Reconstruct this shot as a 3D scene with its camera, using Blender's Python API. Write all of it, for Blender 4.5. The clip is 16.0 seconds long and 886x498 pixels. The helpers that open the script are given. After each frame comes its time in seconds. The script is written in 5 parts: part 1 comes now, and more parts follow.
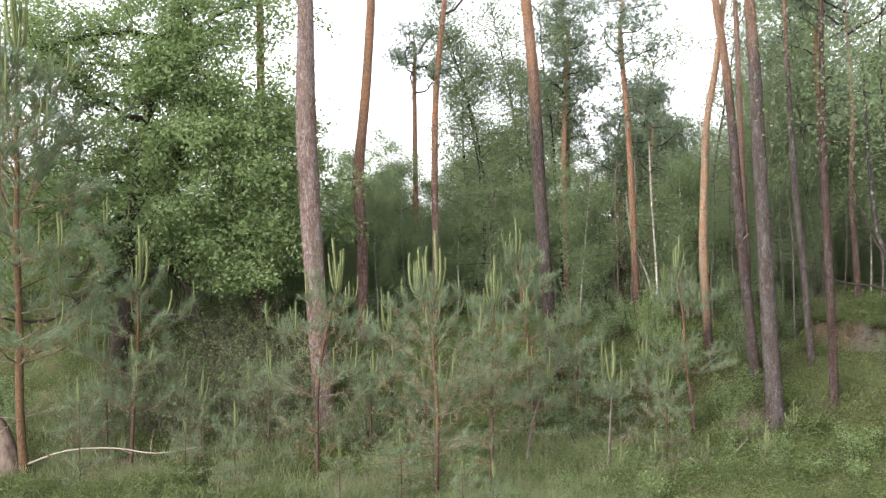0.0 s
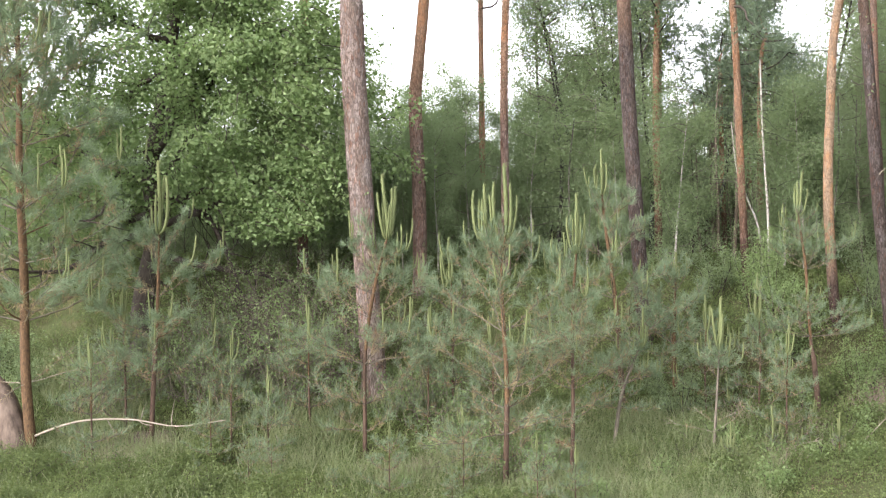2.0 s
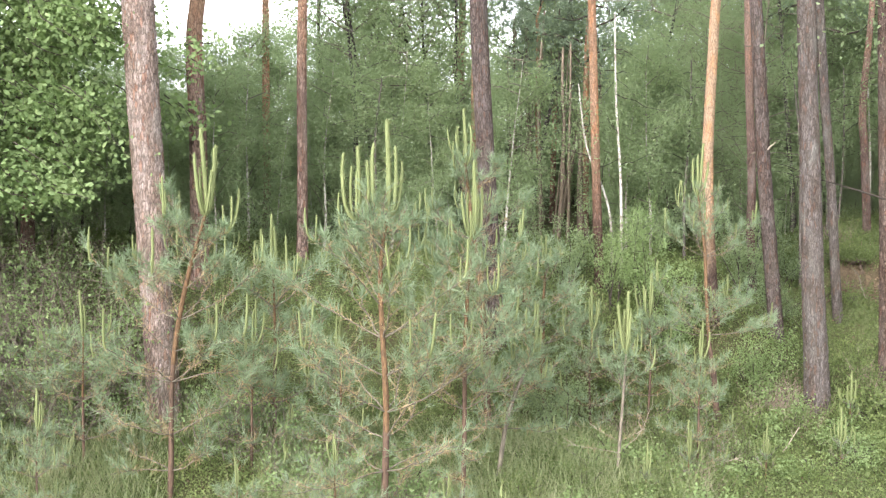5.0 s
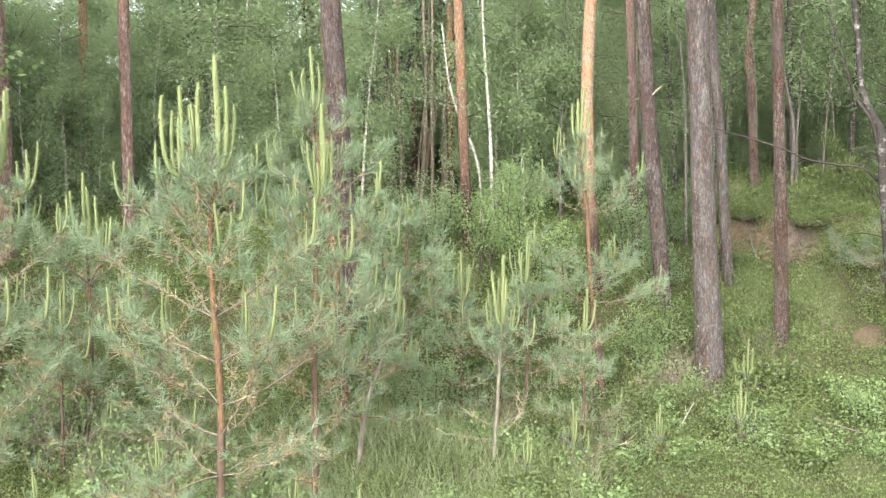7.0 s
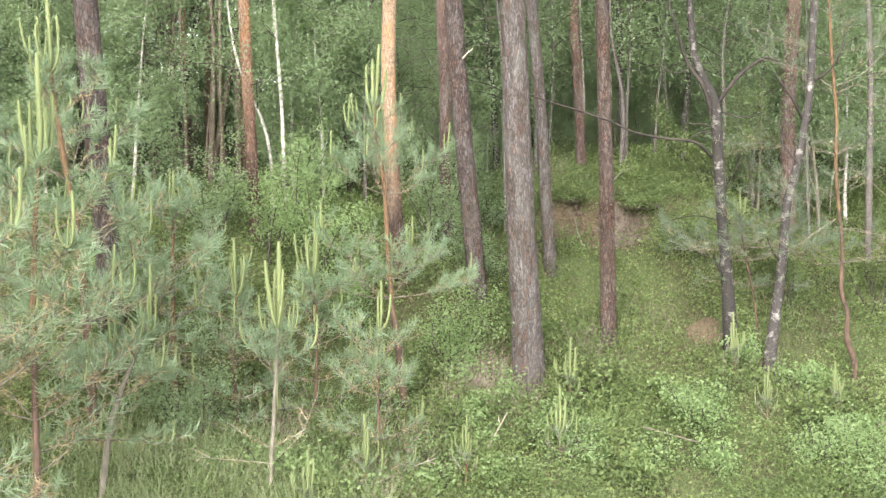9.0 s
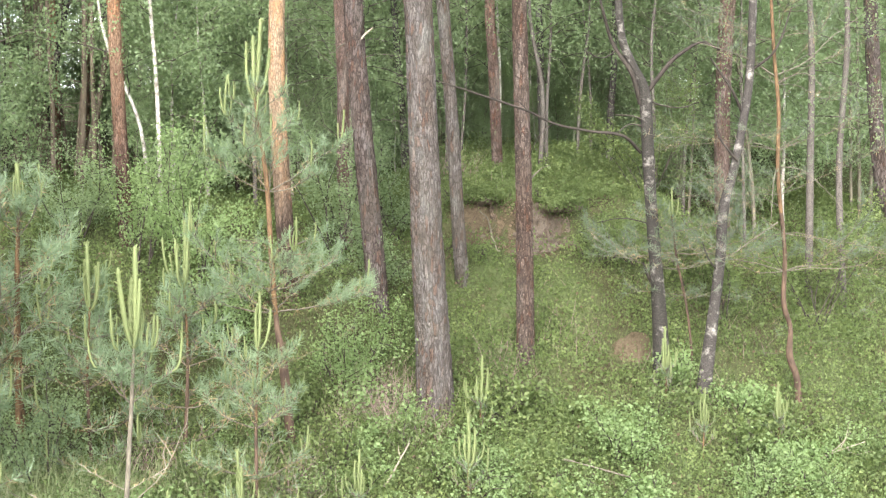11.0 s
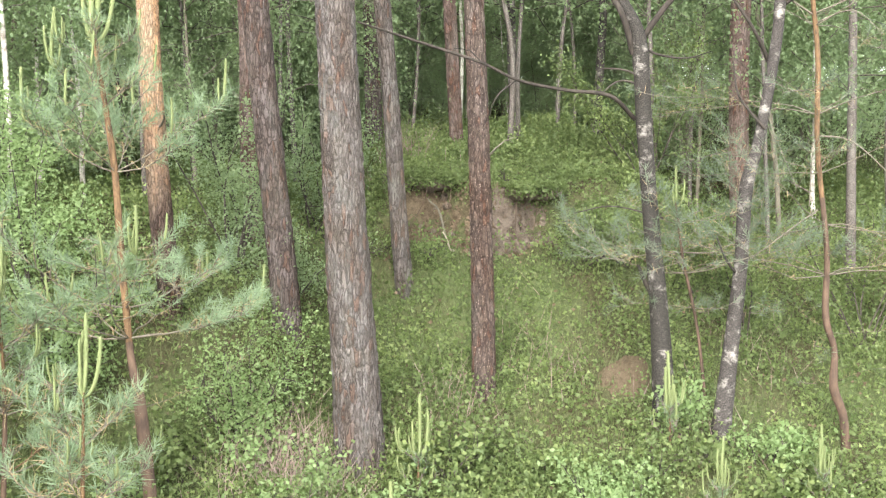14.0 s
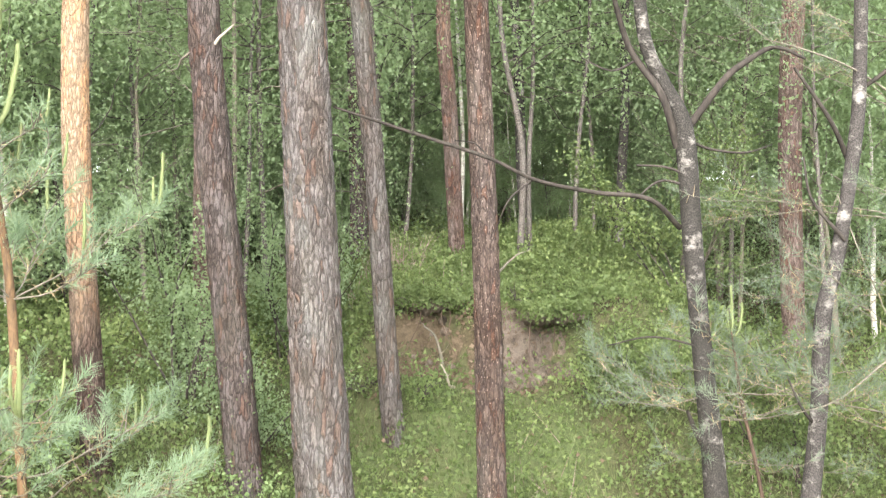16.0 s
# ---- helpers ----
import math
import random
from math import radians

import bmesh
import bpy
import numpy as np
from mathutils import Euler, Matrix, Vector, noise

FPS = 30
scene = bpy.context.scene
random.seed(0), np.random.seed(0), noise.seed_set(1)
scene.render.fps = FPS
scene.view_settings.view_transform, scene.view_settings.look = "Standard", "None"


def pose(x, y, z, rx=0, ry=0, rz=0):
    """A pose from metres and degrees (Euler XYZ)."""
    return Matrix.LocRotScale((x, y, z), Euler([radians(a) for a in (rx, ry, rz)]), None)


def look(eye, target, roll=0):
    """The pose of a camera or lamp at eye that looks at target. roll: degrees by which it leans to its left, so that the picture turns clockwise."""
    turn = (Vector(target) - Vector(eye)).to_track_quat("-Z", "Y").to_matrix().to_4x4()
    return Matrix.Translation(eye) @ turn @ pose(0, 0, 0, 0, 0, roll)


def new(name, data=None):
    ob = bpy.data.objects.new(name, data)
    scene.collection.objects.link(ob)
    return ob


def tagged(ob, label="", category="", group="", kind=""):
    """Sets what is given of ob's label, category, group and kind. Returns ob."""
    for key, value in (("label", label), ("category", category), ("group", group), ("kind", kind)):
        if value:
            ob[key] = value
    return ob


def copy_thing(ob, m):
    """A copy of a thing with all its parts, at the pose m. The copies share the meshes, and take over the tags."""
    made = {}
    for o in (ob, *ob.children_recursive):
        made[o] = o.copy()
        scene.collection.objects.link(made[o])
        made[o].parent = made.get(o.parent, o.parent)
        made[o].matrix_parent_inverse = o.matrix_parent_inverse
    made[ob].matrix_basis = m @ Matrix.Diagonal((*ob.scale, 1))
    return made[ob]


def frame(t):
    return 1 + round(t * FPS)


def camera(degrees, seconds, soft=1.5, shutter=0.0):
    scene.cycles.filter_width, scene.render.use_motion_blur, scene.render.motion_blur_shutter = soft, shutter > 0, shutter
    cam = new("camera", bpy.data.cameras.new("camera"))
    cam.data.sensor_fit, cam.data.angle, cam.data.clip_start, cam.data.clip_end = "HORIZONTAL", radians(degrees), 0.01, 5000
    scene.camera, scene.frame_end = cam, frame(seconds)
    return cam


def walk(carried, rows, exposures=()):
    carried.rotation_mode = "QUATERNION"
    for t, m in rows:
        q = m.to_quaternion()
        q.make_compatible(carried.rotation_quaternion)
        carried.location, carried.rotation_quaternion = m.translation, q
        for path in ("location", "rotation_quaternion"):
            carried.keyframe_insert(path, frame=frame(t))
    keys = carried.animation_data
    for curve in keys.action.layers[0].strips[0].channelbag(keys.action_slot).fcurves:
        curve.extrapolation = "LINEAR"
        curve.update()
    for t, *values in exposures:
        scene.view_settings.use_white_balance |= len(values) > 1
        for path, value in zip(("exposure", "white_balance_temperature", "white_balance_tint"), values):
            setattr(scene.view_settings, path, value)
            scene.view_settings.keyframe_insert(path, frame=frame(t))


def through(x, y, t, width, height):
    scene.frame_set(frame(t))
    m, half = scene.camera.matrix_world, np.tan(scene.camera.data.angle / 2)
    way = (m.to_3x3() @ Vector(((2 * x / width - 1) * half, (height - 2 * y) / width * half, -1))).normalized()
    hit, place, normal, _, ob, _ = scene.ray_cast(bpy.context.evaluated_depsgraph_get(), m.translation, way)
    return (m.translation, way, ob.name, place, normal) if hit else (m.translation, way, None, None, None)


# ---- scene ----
# camera
cam = camera(40.0, 16.0, soft=1.2, shutter=0.2)
PATH = [
    (0.0, pose(5.0459, -22.4343, 2.8983, 91.442, 0.338, 21.812)),
    (0.5, pose(4.6303, -21.4988, 2.8295, 90.884, 0.461, 23.473)),
    (1.0, pose(4.3059, -20.6630, 2.7500, 90.180, 0.360, 24.527)),
    (1.5, pose(4.0155, -19.9226, 2.7134, 89.769, 0.306, 25.141)),
    (2.0, pose(3.7182, -19.1846, 2.7497, 89.284, 0.296, 25.063)),
    (2.5, pose(3.4182, -18.5375, 2.8159, 89.272, 0.072, 24.511)),
    (3.0, pose(2.8696, -18.0417, 2.8862, 89.160, -0.579, 21.978)),
    (3.5, pose(1.7937, -17.7771, 2.9157, 89.211, -0.302, 17.552)),
    (3.7, pose(1.3747, -17.6517, 2.9169, 88.893, -0.357, 15.645)),
    (5.8, pose(-1.0497, -15.5843, 2.6741, 87.756, -0.226, 2.387)),
    (6.0, pose(-1.0106, -15.4050, 2.6587, 87.466, -0.099, 1.790)),
    (6.5, pose(-0.8326, -14.9409, 2.6524, 87.065, -0.128, 0.868)),
    (7.0, pose(-0.6706, -14.4267, 2.6508, 86.545, 0.080, -0.489)),
    (7.5, pose(-0.5353, -13.9572, 2.6149, 85.941, 0.094, -2.328)),
    (8.0, pose(-0.3423, -13.4704, 2.5595, 85.539, -0.038, -3.859)),
    (8.5, pose(-0.0922, -12.9868, 2.4791, 85.893, 0.142, -5.348)),
    (9.0, pose(0.0783, -12.5195, 2.4485, 86.301, 0.051, -7.477)),
    (9.5, pose(0.1815, -12.1042, 2.4123, 86.719, -0.199, -9.478)),
    (10.0, pose(0.2455, -11.6834, 2.3740, 86.760, -0.293, -10.917)),
    (10.2, pose(0.2620, -11.5301, 2.3647, 86.597, -0.317, -11.300)),
    (12.3, pose(1.1646, -10.1873, 2.2776, 86.894, -0.152, -10.395)),
    (12.5, pose(1.2186, -9.9600, 2.2659, 86.824, -0.261, -10.481)),
    (13.0, pose(1.3084, -9.3921, 2.2471, 86.812, -0.154, -10.930)),
    (13.5, pose(1.4390, -8.9212, 2.2154, 86.715, 0.150, -10.709)),
    (14.0, pose(1.5565, -8.4597, 2.2034, 86.487, 0.162, -10.932)),
    (14.5, pose(1.6396, -8.0316, 2.2314, 86.632, 0.065, -10.909)),
    (15.0, pose(1.7235, -7.6031, 2.2490, 87.747, 0.205, -11.022)),
    (15.5, pose(1.7983, -7.1943, 2.2718, 89.101, 0.196, -10.789)),
    (16.0, pose(1.8749, -6.7918, 2.3221, 91.237, 0.185, -11.054)),
]
EXPOSURES = [(0.0, 1.88, 6500, 17), (1.0, 2.06, 6500, 17), (3.7, 2.42, 6500, 16), (5.8, 2.80, 6500, 13), (10.0, 2.86, 6500, 10), (13.0, 2.95, 6500, 9), (15.0, 3.02, 6500, 9), (16.0, 3.17, 6500, 10)]

walk(cam, PATH, exposures=EXPOSURES)

# ---------------------------------------------------------------- light
world = bpy.data.worlds.new("overcast_sky")
scene.world = world
world.use_nodes = True
wn = world.node_tree
sky = wn.nodes.new("ShaderNodeTexSky")
sky.sky_type = "NISHITA"
sky.sun_disc = False
sky.sun_elevation = radians(36)
sky.sun_rotation = radians(202)
sky.air_density, sky.dust_density, sky.ozone_density = 1.0, 1.5, 1.0
veil = wn.nodes.new("ShaderNodeHueSaturation")   # thin high cloud whitens the sky
veil.inputs["Saturation"].default_value = 0.25
wn.links.new(sky.outputs[0], veil.inputs["Color"])
wn.links.new(veil.outputs[0], wn.nodes["Background"].inputs[0])
wn.nodes["Background"].inputs[1].default_value = 0.15

sun = new("sun", bpy.data.lights.new("sun", "SUN"))
sun.data.energy = 0.8
sun.data.angle = radians(60)
sun.data.color = (1.0, 0.98, 0.95)
sun.matrix_world = look((-9, -22, 17), (0, 0, 0))

# ---------------------------------------------------------------- materials


def material(name, rough=0.8, spec=0.3):
    m = bpy.data.materials.new(name)
    m.use_nodes = True
    nt = m.node_tree
    b = nt.nodes["Principled BSDF"]
    b.inputs["Roughness"].default_value = rough
    b.inputs["Specular IOR Level"].default_value = spec
    return m, nt, b


def node(nt, kind, **values):
    n = nt.nodes.new(kind)
    for k, v in values.items():
        n.inputs[k.replace("_", " ")].default_value = v
    return n


def ramp(nt, fac, *stops):
    r = nt.nodes.new("ShaderNodeValToRGB")
    els = r.color_ramp.elements
    els[0].position, els[0].color = stops[0][0], (*stops[0][1], 1)
    els[1].position, els[1].color = stops[-1][0], (*stops[-1][1], 1)
    for p, c in stops[1:-1]:
        e = els.new(p)
        e.color = (*c, 1)
    nt.links.new(fac, r.inputs[0])
    return r.outputs[0]


def mix(nt, fac, a, b, how="MIX"):
    x = nt.nodes.new("ShaderNodeMix")
    x.data_type, x.blend_type = "RGBA", how
    for s, v in ((0, fac), (6, a), (7, b)):
        if hasattr(v, "is_linked"):
            nt.links.new(v, x.inputs[s])
        else:
            x.inputs[s].default_value = v if s == 0 else (*v, 1)
    return x.outputs[2]


def coords(nt, scale):
    g = nt.nodes.new("ShaderNodeNewGeometry")
    mp = nt.nodes.new("ShaderNodeMapping")
    mp.inputs["Scale"].default_value = scale
    nt.links.new(g.outputs["Position"], mp.inputs[0])
    return g, mp.outputs[0]


def bumped(nt, b, height, strength, distance):
    bp = node(nt, "ShaderNodeBump", Strength=strength, Distance=distance)
    nt.links.new(height, bp.inputs["Height"])
    nt.links.new(bp.outputs[0], b.inputs["Normal"])


def leaf_material(name, dark, mid, light, through, rough=0.5, share=0.35, patch=0.9, single=0.55):
    """Leaves or needles: each one its own shade, patches of lighter and darker growth, light passing through."""
    m, nt, b = material(name, rough, 0.35)
    g, at = coords(nt, (patch, patch, patch))
    big = node(nt, "ShaderNodeTexNoise", Scale=1.0, Detail=3.0)
    nt.links.new(at, big.inputs["Vector"])
    add = nt.nodes.new("ShaderNodeMath")
    add.operation = "MULTIPLY_ADD"
    nt.links.new(g.outputs["Random Per Island"], add.inputs[0])
    add.inputs[1].default_value = single
    sub = nt.nodes.new("ShaderNodeMath")
    sub.operation = "MULTIPLY_ADD"
    nt.links.new(big.outputs[0], sub.inputs[0])
    sub.inputs[1].default_value, sub.inputs[2].default_value = 1.45 - single, 0.05 - 0.5 * single
    nt.links.new(sub.outputs[0], add.inputs[2])
    col = ramp(nt, add.outputs[0], (0.0, dark), (0.5, mid), (1.0, light))
    nt.links.new(col, b.inputs["Base Color"])
    tr = nt.nodes.new("ShaderNodeBsdfTranslucent")
    nt.links.new(mix(nt, 0.6, col, through), tr.inputs[0])
    ms = nt.nodes.new("ShaderNodeMixShader")
    ms.inputs[0].default_value = share
    nt.links.new(b.outputs[0], ms.inputs[1])
    nt.links.new(tr.outputs[0], ms.inputs[2])
    nt.links.new(ms.outputs[0], nt.nodes["Material Output"].inputs[0])
    return m


def bark_material(name, dark, mid, light, flame, z0, z1, scale=1.0, lichen=0.25, fleck=0.0):
    """Scots pine bark: upright flaking plates, grey-brown below, thin and orange above the heights z0 to z1."""
    m, nt, b = material(name, 0.92, 0.12)
    g, at = coords(nt, (40 * scale, 40 * scale, 10.5 * scale))
    wob = node(nt, "ShaderNodeTexNoise", Scale=0.9, Detail=4.0, Roughness=0.6)
    nt.links.new(at, wob.inputs["Vector"])
    warp = nt.nodes.new("ShaderNodeVectorMath")
    warp.operation = "MULTIPLY_ADD"
    nt.links.new(wob.outputs["Color"], warp.inputs[0])
    warp.inputs[1].default_value = (1.5, 1.5, 1.5)
    nt.links.new(at, warp.inputs[2])
    v = node(nt, "ShaderNodeTexVoronoi", Scale=1.0)
    v.feature = "DISTANCE_TO_EDGE"
    nt.links.new(warp.outputs[0], v.inputs["Vector"])
    cell = node(nt, "ShaderNodeTexVoronoi", Scale=1.0)
    nt.links.new(warp.outputs[0], cell.inputs["Vector"])
    sep = nt.nodes.new("ShaderNodeSeparateColor")
    nt.links.new(cell.outputs["Color"], sep.inputs[0])
    # thin scales lying on the plates
    chip = node(nt, "ShaderNodeTexVoronoi", Scale=2.7)
    nt.links.new(warp.outputs[0], chip.inputs["Vector"])
    sep2 = nt.nodes.new("ShaderNodeSeparateColor")
    nt.links.new(chip.outputs["Color"], sep2.inputs[0])
    fine = node(nt, "ShaderNodeTexNoise", Scale=5.0, Detail=6.0, Roughness=0.72)
    nt.links.new(at, fine.inputs["Vector"])
    rust = (1.10 * mid[0], 0.88 * mid[1], 0.78 * mid[2])
    plate = ramp(nt, sep.outputs[0], (0.0, tuple(0.70 * c for c in mid)), (0.35, tuple(0.94 * c for c in mid)), (0.66, tuple(0.6 * p + 0.4 * q for p, q in zip(mid, light))), (0.84, tuple(0.45 * p + 0.55 * q for p, q in zip(mid, light))), (0.91, rust), (1.0, tuple(0.75 * c for c in rust)))
    plate = mix(nt, 1.0, plate, ramp(nt, fine.outputs[0], (0.28, (0.62, 0.61, 0.60)), (0.5, (0.96, 0.96, 0.96)), (0.72, (1.22, 1.22, 1.22))), "MULTIPLY")
    plate = mix(nt, 1.0, plate, ramp(nt, sep2.outputs[1], (0.0, (0.62, 0.60, 0.58)), (0.35, (0.92, 0.92, 0.92)), (0.8, (1.04, 1.04, 1.04)), (1.0, (1.14, 1.13, 1.12))), "MULTIPLY")
    if fleck:   # scales whose pale tips stand away from the trunk
        tip = node(nt, "ShaderNodeTexVoronoi", Scale=1.0)
        _, tip_at = coords(nt, (62, 62, 46))
        nt.links.new(tip_at, tip.inputs["Vector"])
        plate = mix(nt, ramp(nt, tip.outputs["Distance"], (0.12, (fleck, fleck, fleck)), (0.26, (0, 0, 0))), plate, (0.46, 0.37, 0.31))
    gap = nt.nodes.new("ShaderNodeMath")
    gap.operation = "MULTIPLY_ADD"
    nt.links.new(fine.outputs[0], gap.inputs[0])
    gap.inputs[1].default_value = -0.05
    nt.links.new(v.outputs["Distance"], gap.inputs[2])
    crack = ramp(nt, gap.outputs[0], (0.0, (0.8, 0.8, 0.8)), (0.03, (0.5, 0.5, 0.5)), (0.085, (0, 0, 0)))
    low = mix(nt, crack, plate, dark)
    green = node(nt, "ShaderNodeTexNoise", Scale=0.16, Detail=5.0)
    nt.links.new(at, green.inputs["Vector"])
    gm = ramp(nt, green.outputs[0], (0.5, (0, 0, 0)), (0.75, (lichen, lichen, lichen)))
    low = mix(nt, gm, low, (0.30, 0.32, 0.27))
    streak = node(nt, "ShaderNodeTexNoise", Scale=0.22, Detail=4.0, Roughness=0.6)
    nt.links.new(at, streak.inputs["Vector"])
    low = mix(nt, 1.0, low, ramp(nt, streak.outputs[0], (0.35, (0.76, 0.68, 0.63)), (0.65, (1.05, 1.05, 1.08))), "MULTIPLY")
    peel = mix(nt, fine.outputs[0], tuple(0.8 * c for c in flame), tuple(min(1, 1.6 * c) for c in flame))
    peel = mix(nt, 1.0, peel, ramp(nt, sep2.outputs[1], (0.0, (0.70, 0.66, 0.62)), (0.5, (1, 1, 1)), (1.0, (1.2, 1.2, 1.2))), "MULTIPLY")
    peel = mix(nt, ramp(nt, streak.outputs[0], (0.50, (0, 0, 0)), (0.60, (0.75, 0.75, 0.75))), peel, (1.45 * flame[0], 1.12 * flame[1], 0.85 * flame[2]))
    top = mix(nt, crack, peel, tuple(0.55 * c for c in flame))
    sepz = nt.nodes.new("ShaderNodeSeparateXYZ")
    nt.links.new(g.outputs["Position"], sepz.inputs[0])
    wav = nt.nodes.new("ShaderNodeMath")
    wav.operation = "MULTIPLY_ADD"
    nt.links.new(green.outputs[0], wav.inputs[0])
    wav.inputs[1].default_value = 1.2
    nt.links.new(sepz.outputs[2], wav.inputs[2])
    mr = node(nt, "ShaderNodeMapRange")
    mr.inputs[1].default_value, mr.inputs[2].default_value = z0 + 0.6, z1 + 0.6
    nt.links.new(wav.outputs[0], mr.inputs[0])
    nt.links.new(mix(nt, mr.outputs[0], low, top), b.inputs["Base Color"])
    h = nt.nodes.new("ShaderNodeMath")
    h.operation = "ADD"
    nt.links.new(ramp(nt, gap.outputs[0], (0.0, (0, 0, 0)), (0.2, (1, 1, 1))), h.inputs[0])
    flake = nt.nodes.new("ShaderNodeMath")
    flake.operation = "MULTIPLY_ADD"
    nt.links.new(sep2.outputs[1], flake.inputs[0])
    flake.inputs[1].default_value = 0.45
    nt.links.new(fine.outputs[0], flake.inputs[2])
    nt.links.new(flake.outputs[0], h.inputs[1])
    bumped(nt, b, h.outputs[0], 1.0, 0.016)
    return m


def birch_material(name, white, black, amount, scale=1.0):
    """Birch bark: white bands and flakes left between rough black patches, with dark lying scars."""
    m, nt, b = material(name, 0.8, 0.15)
    g, at = coords(nt, (7 * scale, 7 * scale, 9 * scale))
    big = node(nt, "ShaderNodeTexNoise", Scale=0.6, Detail=7.0, Roughness=0.72)
    nt.links.new(at, big.inputs["Vector"])
    g2, at2 = coords(nt, (14 * scale, 14 * scale, 95 * scale))
    bands = node(nt, "ShaderNodeTexNoise", Scale=1.0, Detail=2.0)
    nt.links.new(at2, bands.inputs["Vector"])
    speck = node(nt, "ShaderNodeTexNoise", Scale=9.0, Detail=4.0, Roughness=0.7)
    nt.links.new(at, speck.inputs["Vector"])
    scars = ramp(nt, bands.outputs[0], (0.58, (0, 0, 0)), (0.66, (1, 1, 1)))
    black_patch = ramp(nt, big.outputs[0], (0.46 - amount, (1, 1, 1)), (0.64 - amount, (0, 0, 0)))
    pale = mix(nt, bands.outputs[0], white, tuple(0.66 * c for c in white))
    col = mix(nt, scars, pale, (0.12, 0.105, 0.09))
    rough_black = ramp(nt, speck.outputs[0], (0.42, black), (0.70, tuple(4.0 * c for c in black)))
    col = mix(nt, black_patch, col, rough_black)
    nt.links.new(col, b.inputs["Base Color"])
    bumped(nt, b, big.outputs[0], 0.8, 0.012)
    return m


def wood_material(name, a, b_, scale=30.0):
    m, nt, b = material(name, 0.85, 0.2)
    g, at = coords(nt, (scale, scale, scale * 0.3))
    n = node(nt, "ShaderNodeTexNoise", Scale=1.0, Detail=5.0, Roughness=0.65)
    nt.links.new(at, n.inputs["Vector"])
    nt.links.new(ramp(nt, n.outputs[0], (0.3, a), (0.7, b_)), b.inputs["Base Color"])
    bumped(nt, b, n.outputs[0], 0.6, 0.006)
    return m


def soil_material(name, stops, scale=1.3):
    m, nt, b = material(name, 0.95, 0.1)
    g, at = coords(nt, (scale, scale, scale))
    big = node(nt, "ShaderNodeTexNoise", Scale=1.0, Detail=6.0, Roughness=0.65)
    nt.links.new(at, big.inputs["Vector"])
    fine = node(nt, "ShaderNodeTexNoise", Scale=28.0, Detail=5.0, Roughness=0.75)
    nt.links.new(at, fine.inputs["Vector"])
    col = ramp(nt, big.outputs[0], *stops)
    grain = ramp(nt, fine.outputs[0], (0.3, (0.45, 0.45, 0.45)), (0.7, (1.35, 1.35, 1.35)))
    nt.links.new(mix(nt, 1.0, col, grain, "MULTIPLY"), b.inputs["Base Color"])
    bumped(nt, b, fine.outputs[0], 0.8, 0.03)
    return m


M_GROUND = soil_material("forest_floor", ((0.30, (0.075, 0.058, 0.034)), (0.45, (0.078, 0.082, 0.037)), (0.60, (0.085, 0.108, 0.042)), (0.75, (0.14, 0.115, 0.070))))
M_SOIL = soil_material("bare_sandy_soil", ((0.3, (0.041, 0.031, 0.023)), (0.43, (0.139, 0.108, 0.084)), (0.57, (0.201, 0.160, 0.127)), (0.68, (0.057, 0.043, 0.032))), 9.0)
FLAME = (0.285, 0.180, 0.118)
M_BARK_GREY = bark_material("pine_bark_grey", (0.064, 0.054, 0.048), (0.162, 0.144, 0.131), (0.224, 0.203, 0.188), FLAME, 6.5, 8.5, 1.0, 0.22)
M_BARK_RED = bark_material("pine_bark_red", (0.045, 0.033, 0.029), (0.134, 0.100, 0.082), (0.183, 0.145, 0.124), FLAME, 7.5, 9.5, 1.0, 0.10, 0.6)
M_BARK_DARK = bark_material("pine_bark_dark", (0.042, 0.034, 0.030), (0.142, 0.116, 0.104), (0.219, 0.189, 0.178), FLAME, 5.6, 7.4, 1.1, 0.15)
M_BARK_TAN = bark_material("pine_bark_tan", (0.050, 0.036, 0.030), (0.130, 0.094, 0.078), (0.205, 0.155, 0.130), (0.345, 0.245, 0.165), 1.9, 3.1, 1.25, 0.12)
M_BARK_FLAME = bark_material("pine_bark_orange", (0.055, 0.036, 0.029), (0.150, 0.098, 0.077), (0.24, 0.17, 0.138), FLAME, 2.4, 4.2, 1.3, 0.1)
M_BARK_WARM = bark_material("pine_bark_warm", (0.092, 0.067, 0.055), (0.270, 0.193, 0.159), (0.391, 0.301, 0.255), FLAME, 4.4, 6.2, 0.9, 0.12)
M_BARK_BROWN = bark_material("pine_bark_brown", (0.121, 0.098, 0.084), (0.339, 0.272, 0.235), (0.475, 0.405, 0.360), FLAME, 8.5, 10.5, 0.85, 0.15)
M_BARK_PINK = bark_material("pine_bark_pinkish", (0.080, 0.058, 0.050), (0.195, 0.142, 0.122), (0.280, 0.214, 0.190), (0.285, 0.198, 0.158), 3.6, 6.0, 1.3, 0.2)
M_BIRCH = birch_material("birch_bark", (0.35, 0.32, 0.285), (0.022, 0.019, 0.017), -0.06, 2.0)
M_BIRCH_DARK = birch_material("old_birch_bark", (0.32, 0.29, 0.26), (0.016, 0.014, 0.012), -0.085, 2.0)
M_BIRCH_THIN = birch_material("young_birch_bark", (0.52, 0.49, 0.43), (0.09, 0.075, 0.062), 0.10, 3.0)
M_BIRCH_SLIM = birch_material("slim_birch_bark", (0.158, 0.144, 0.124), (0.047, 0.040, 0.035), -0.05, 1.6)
M_BIRCHLIMB = wood_material("birch_limb_wood", (0.016, 0.013, 0.011), (0.052, 0.042, 0.034))
M_DARKWOOD = wood_material("dark_branch_wood", (0.030, 0.024, 0.020), (0.085, 0.070, 0.056))
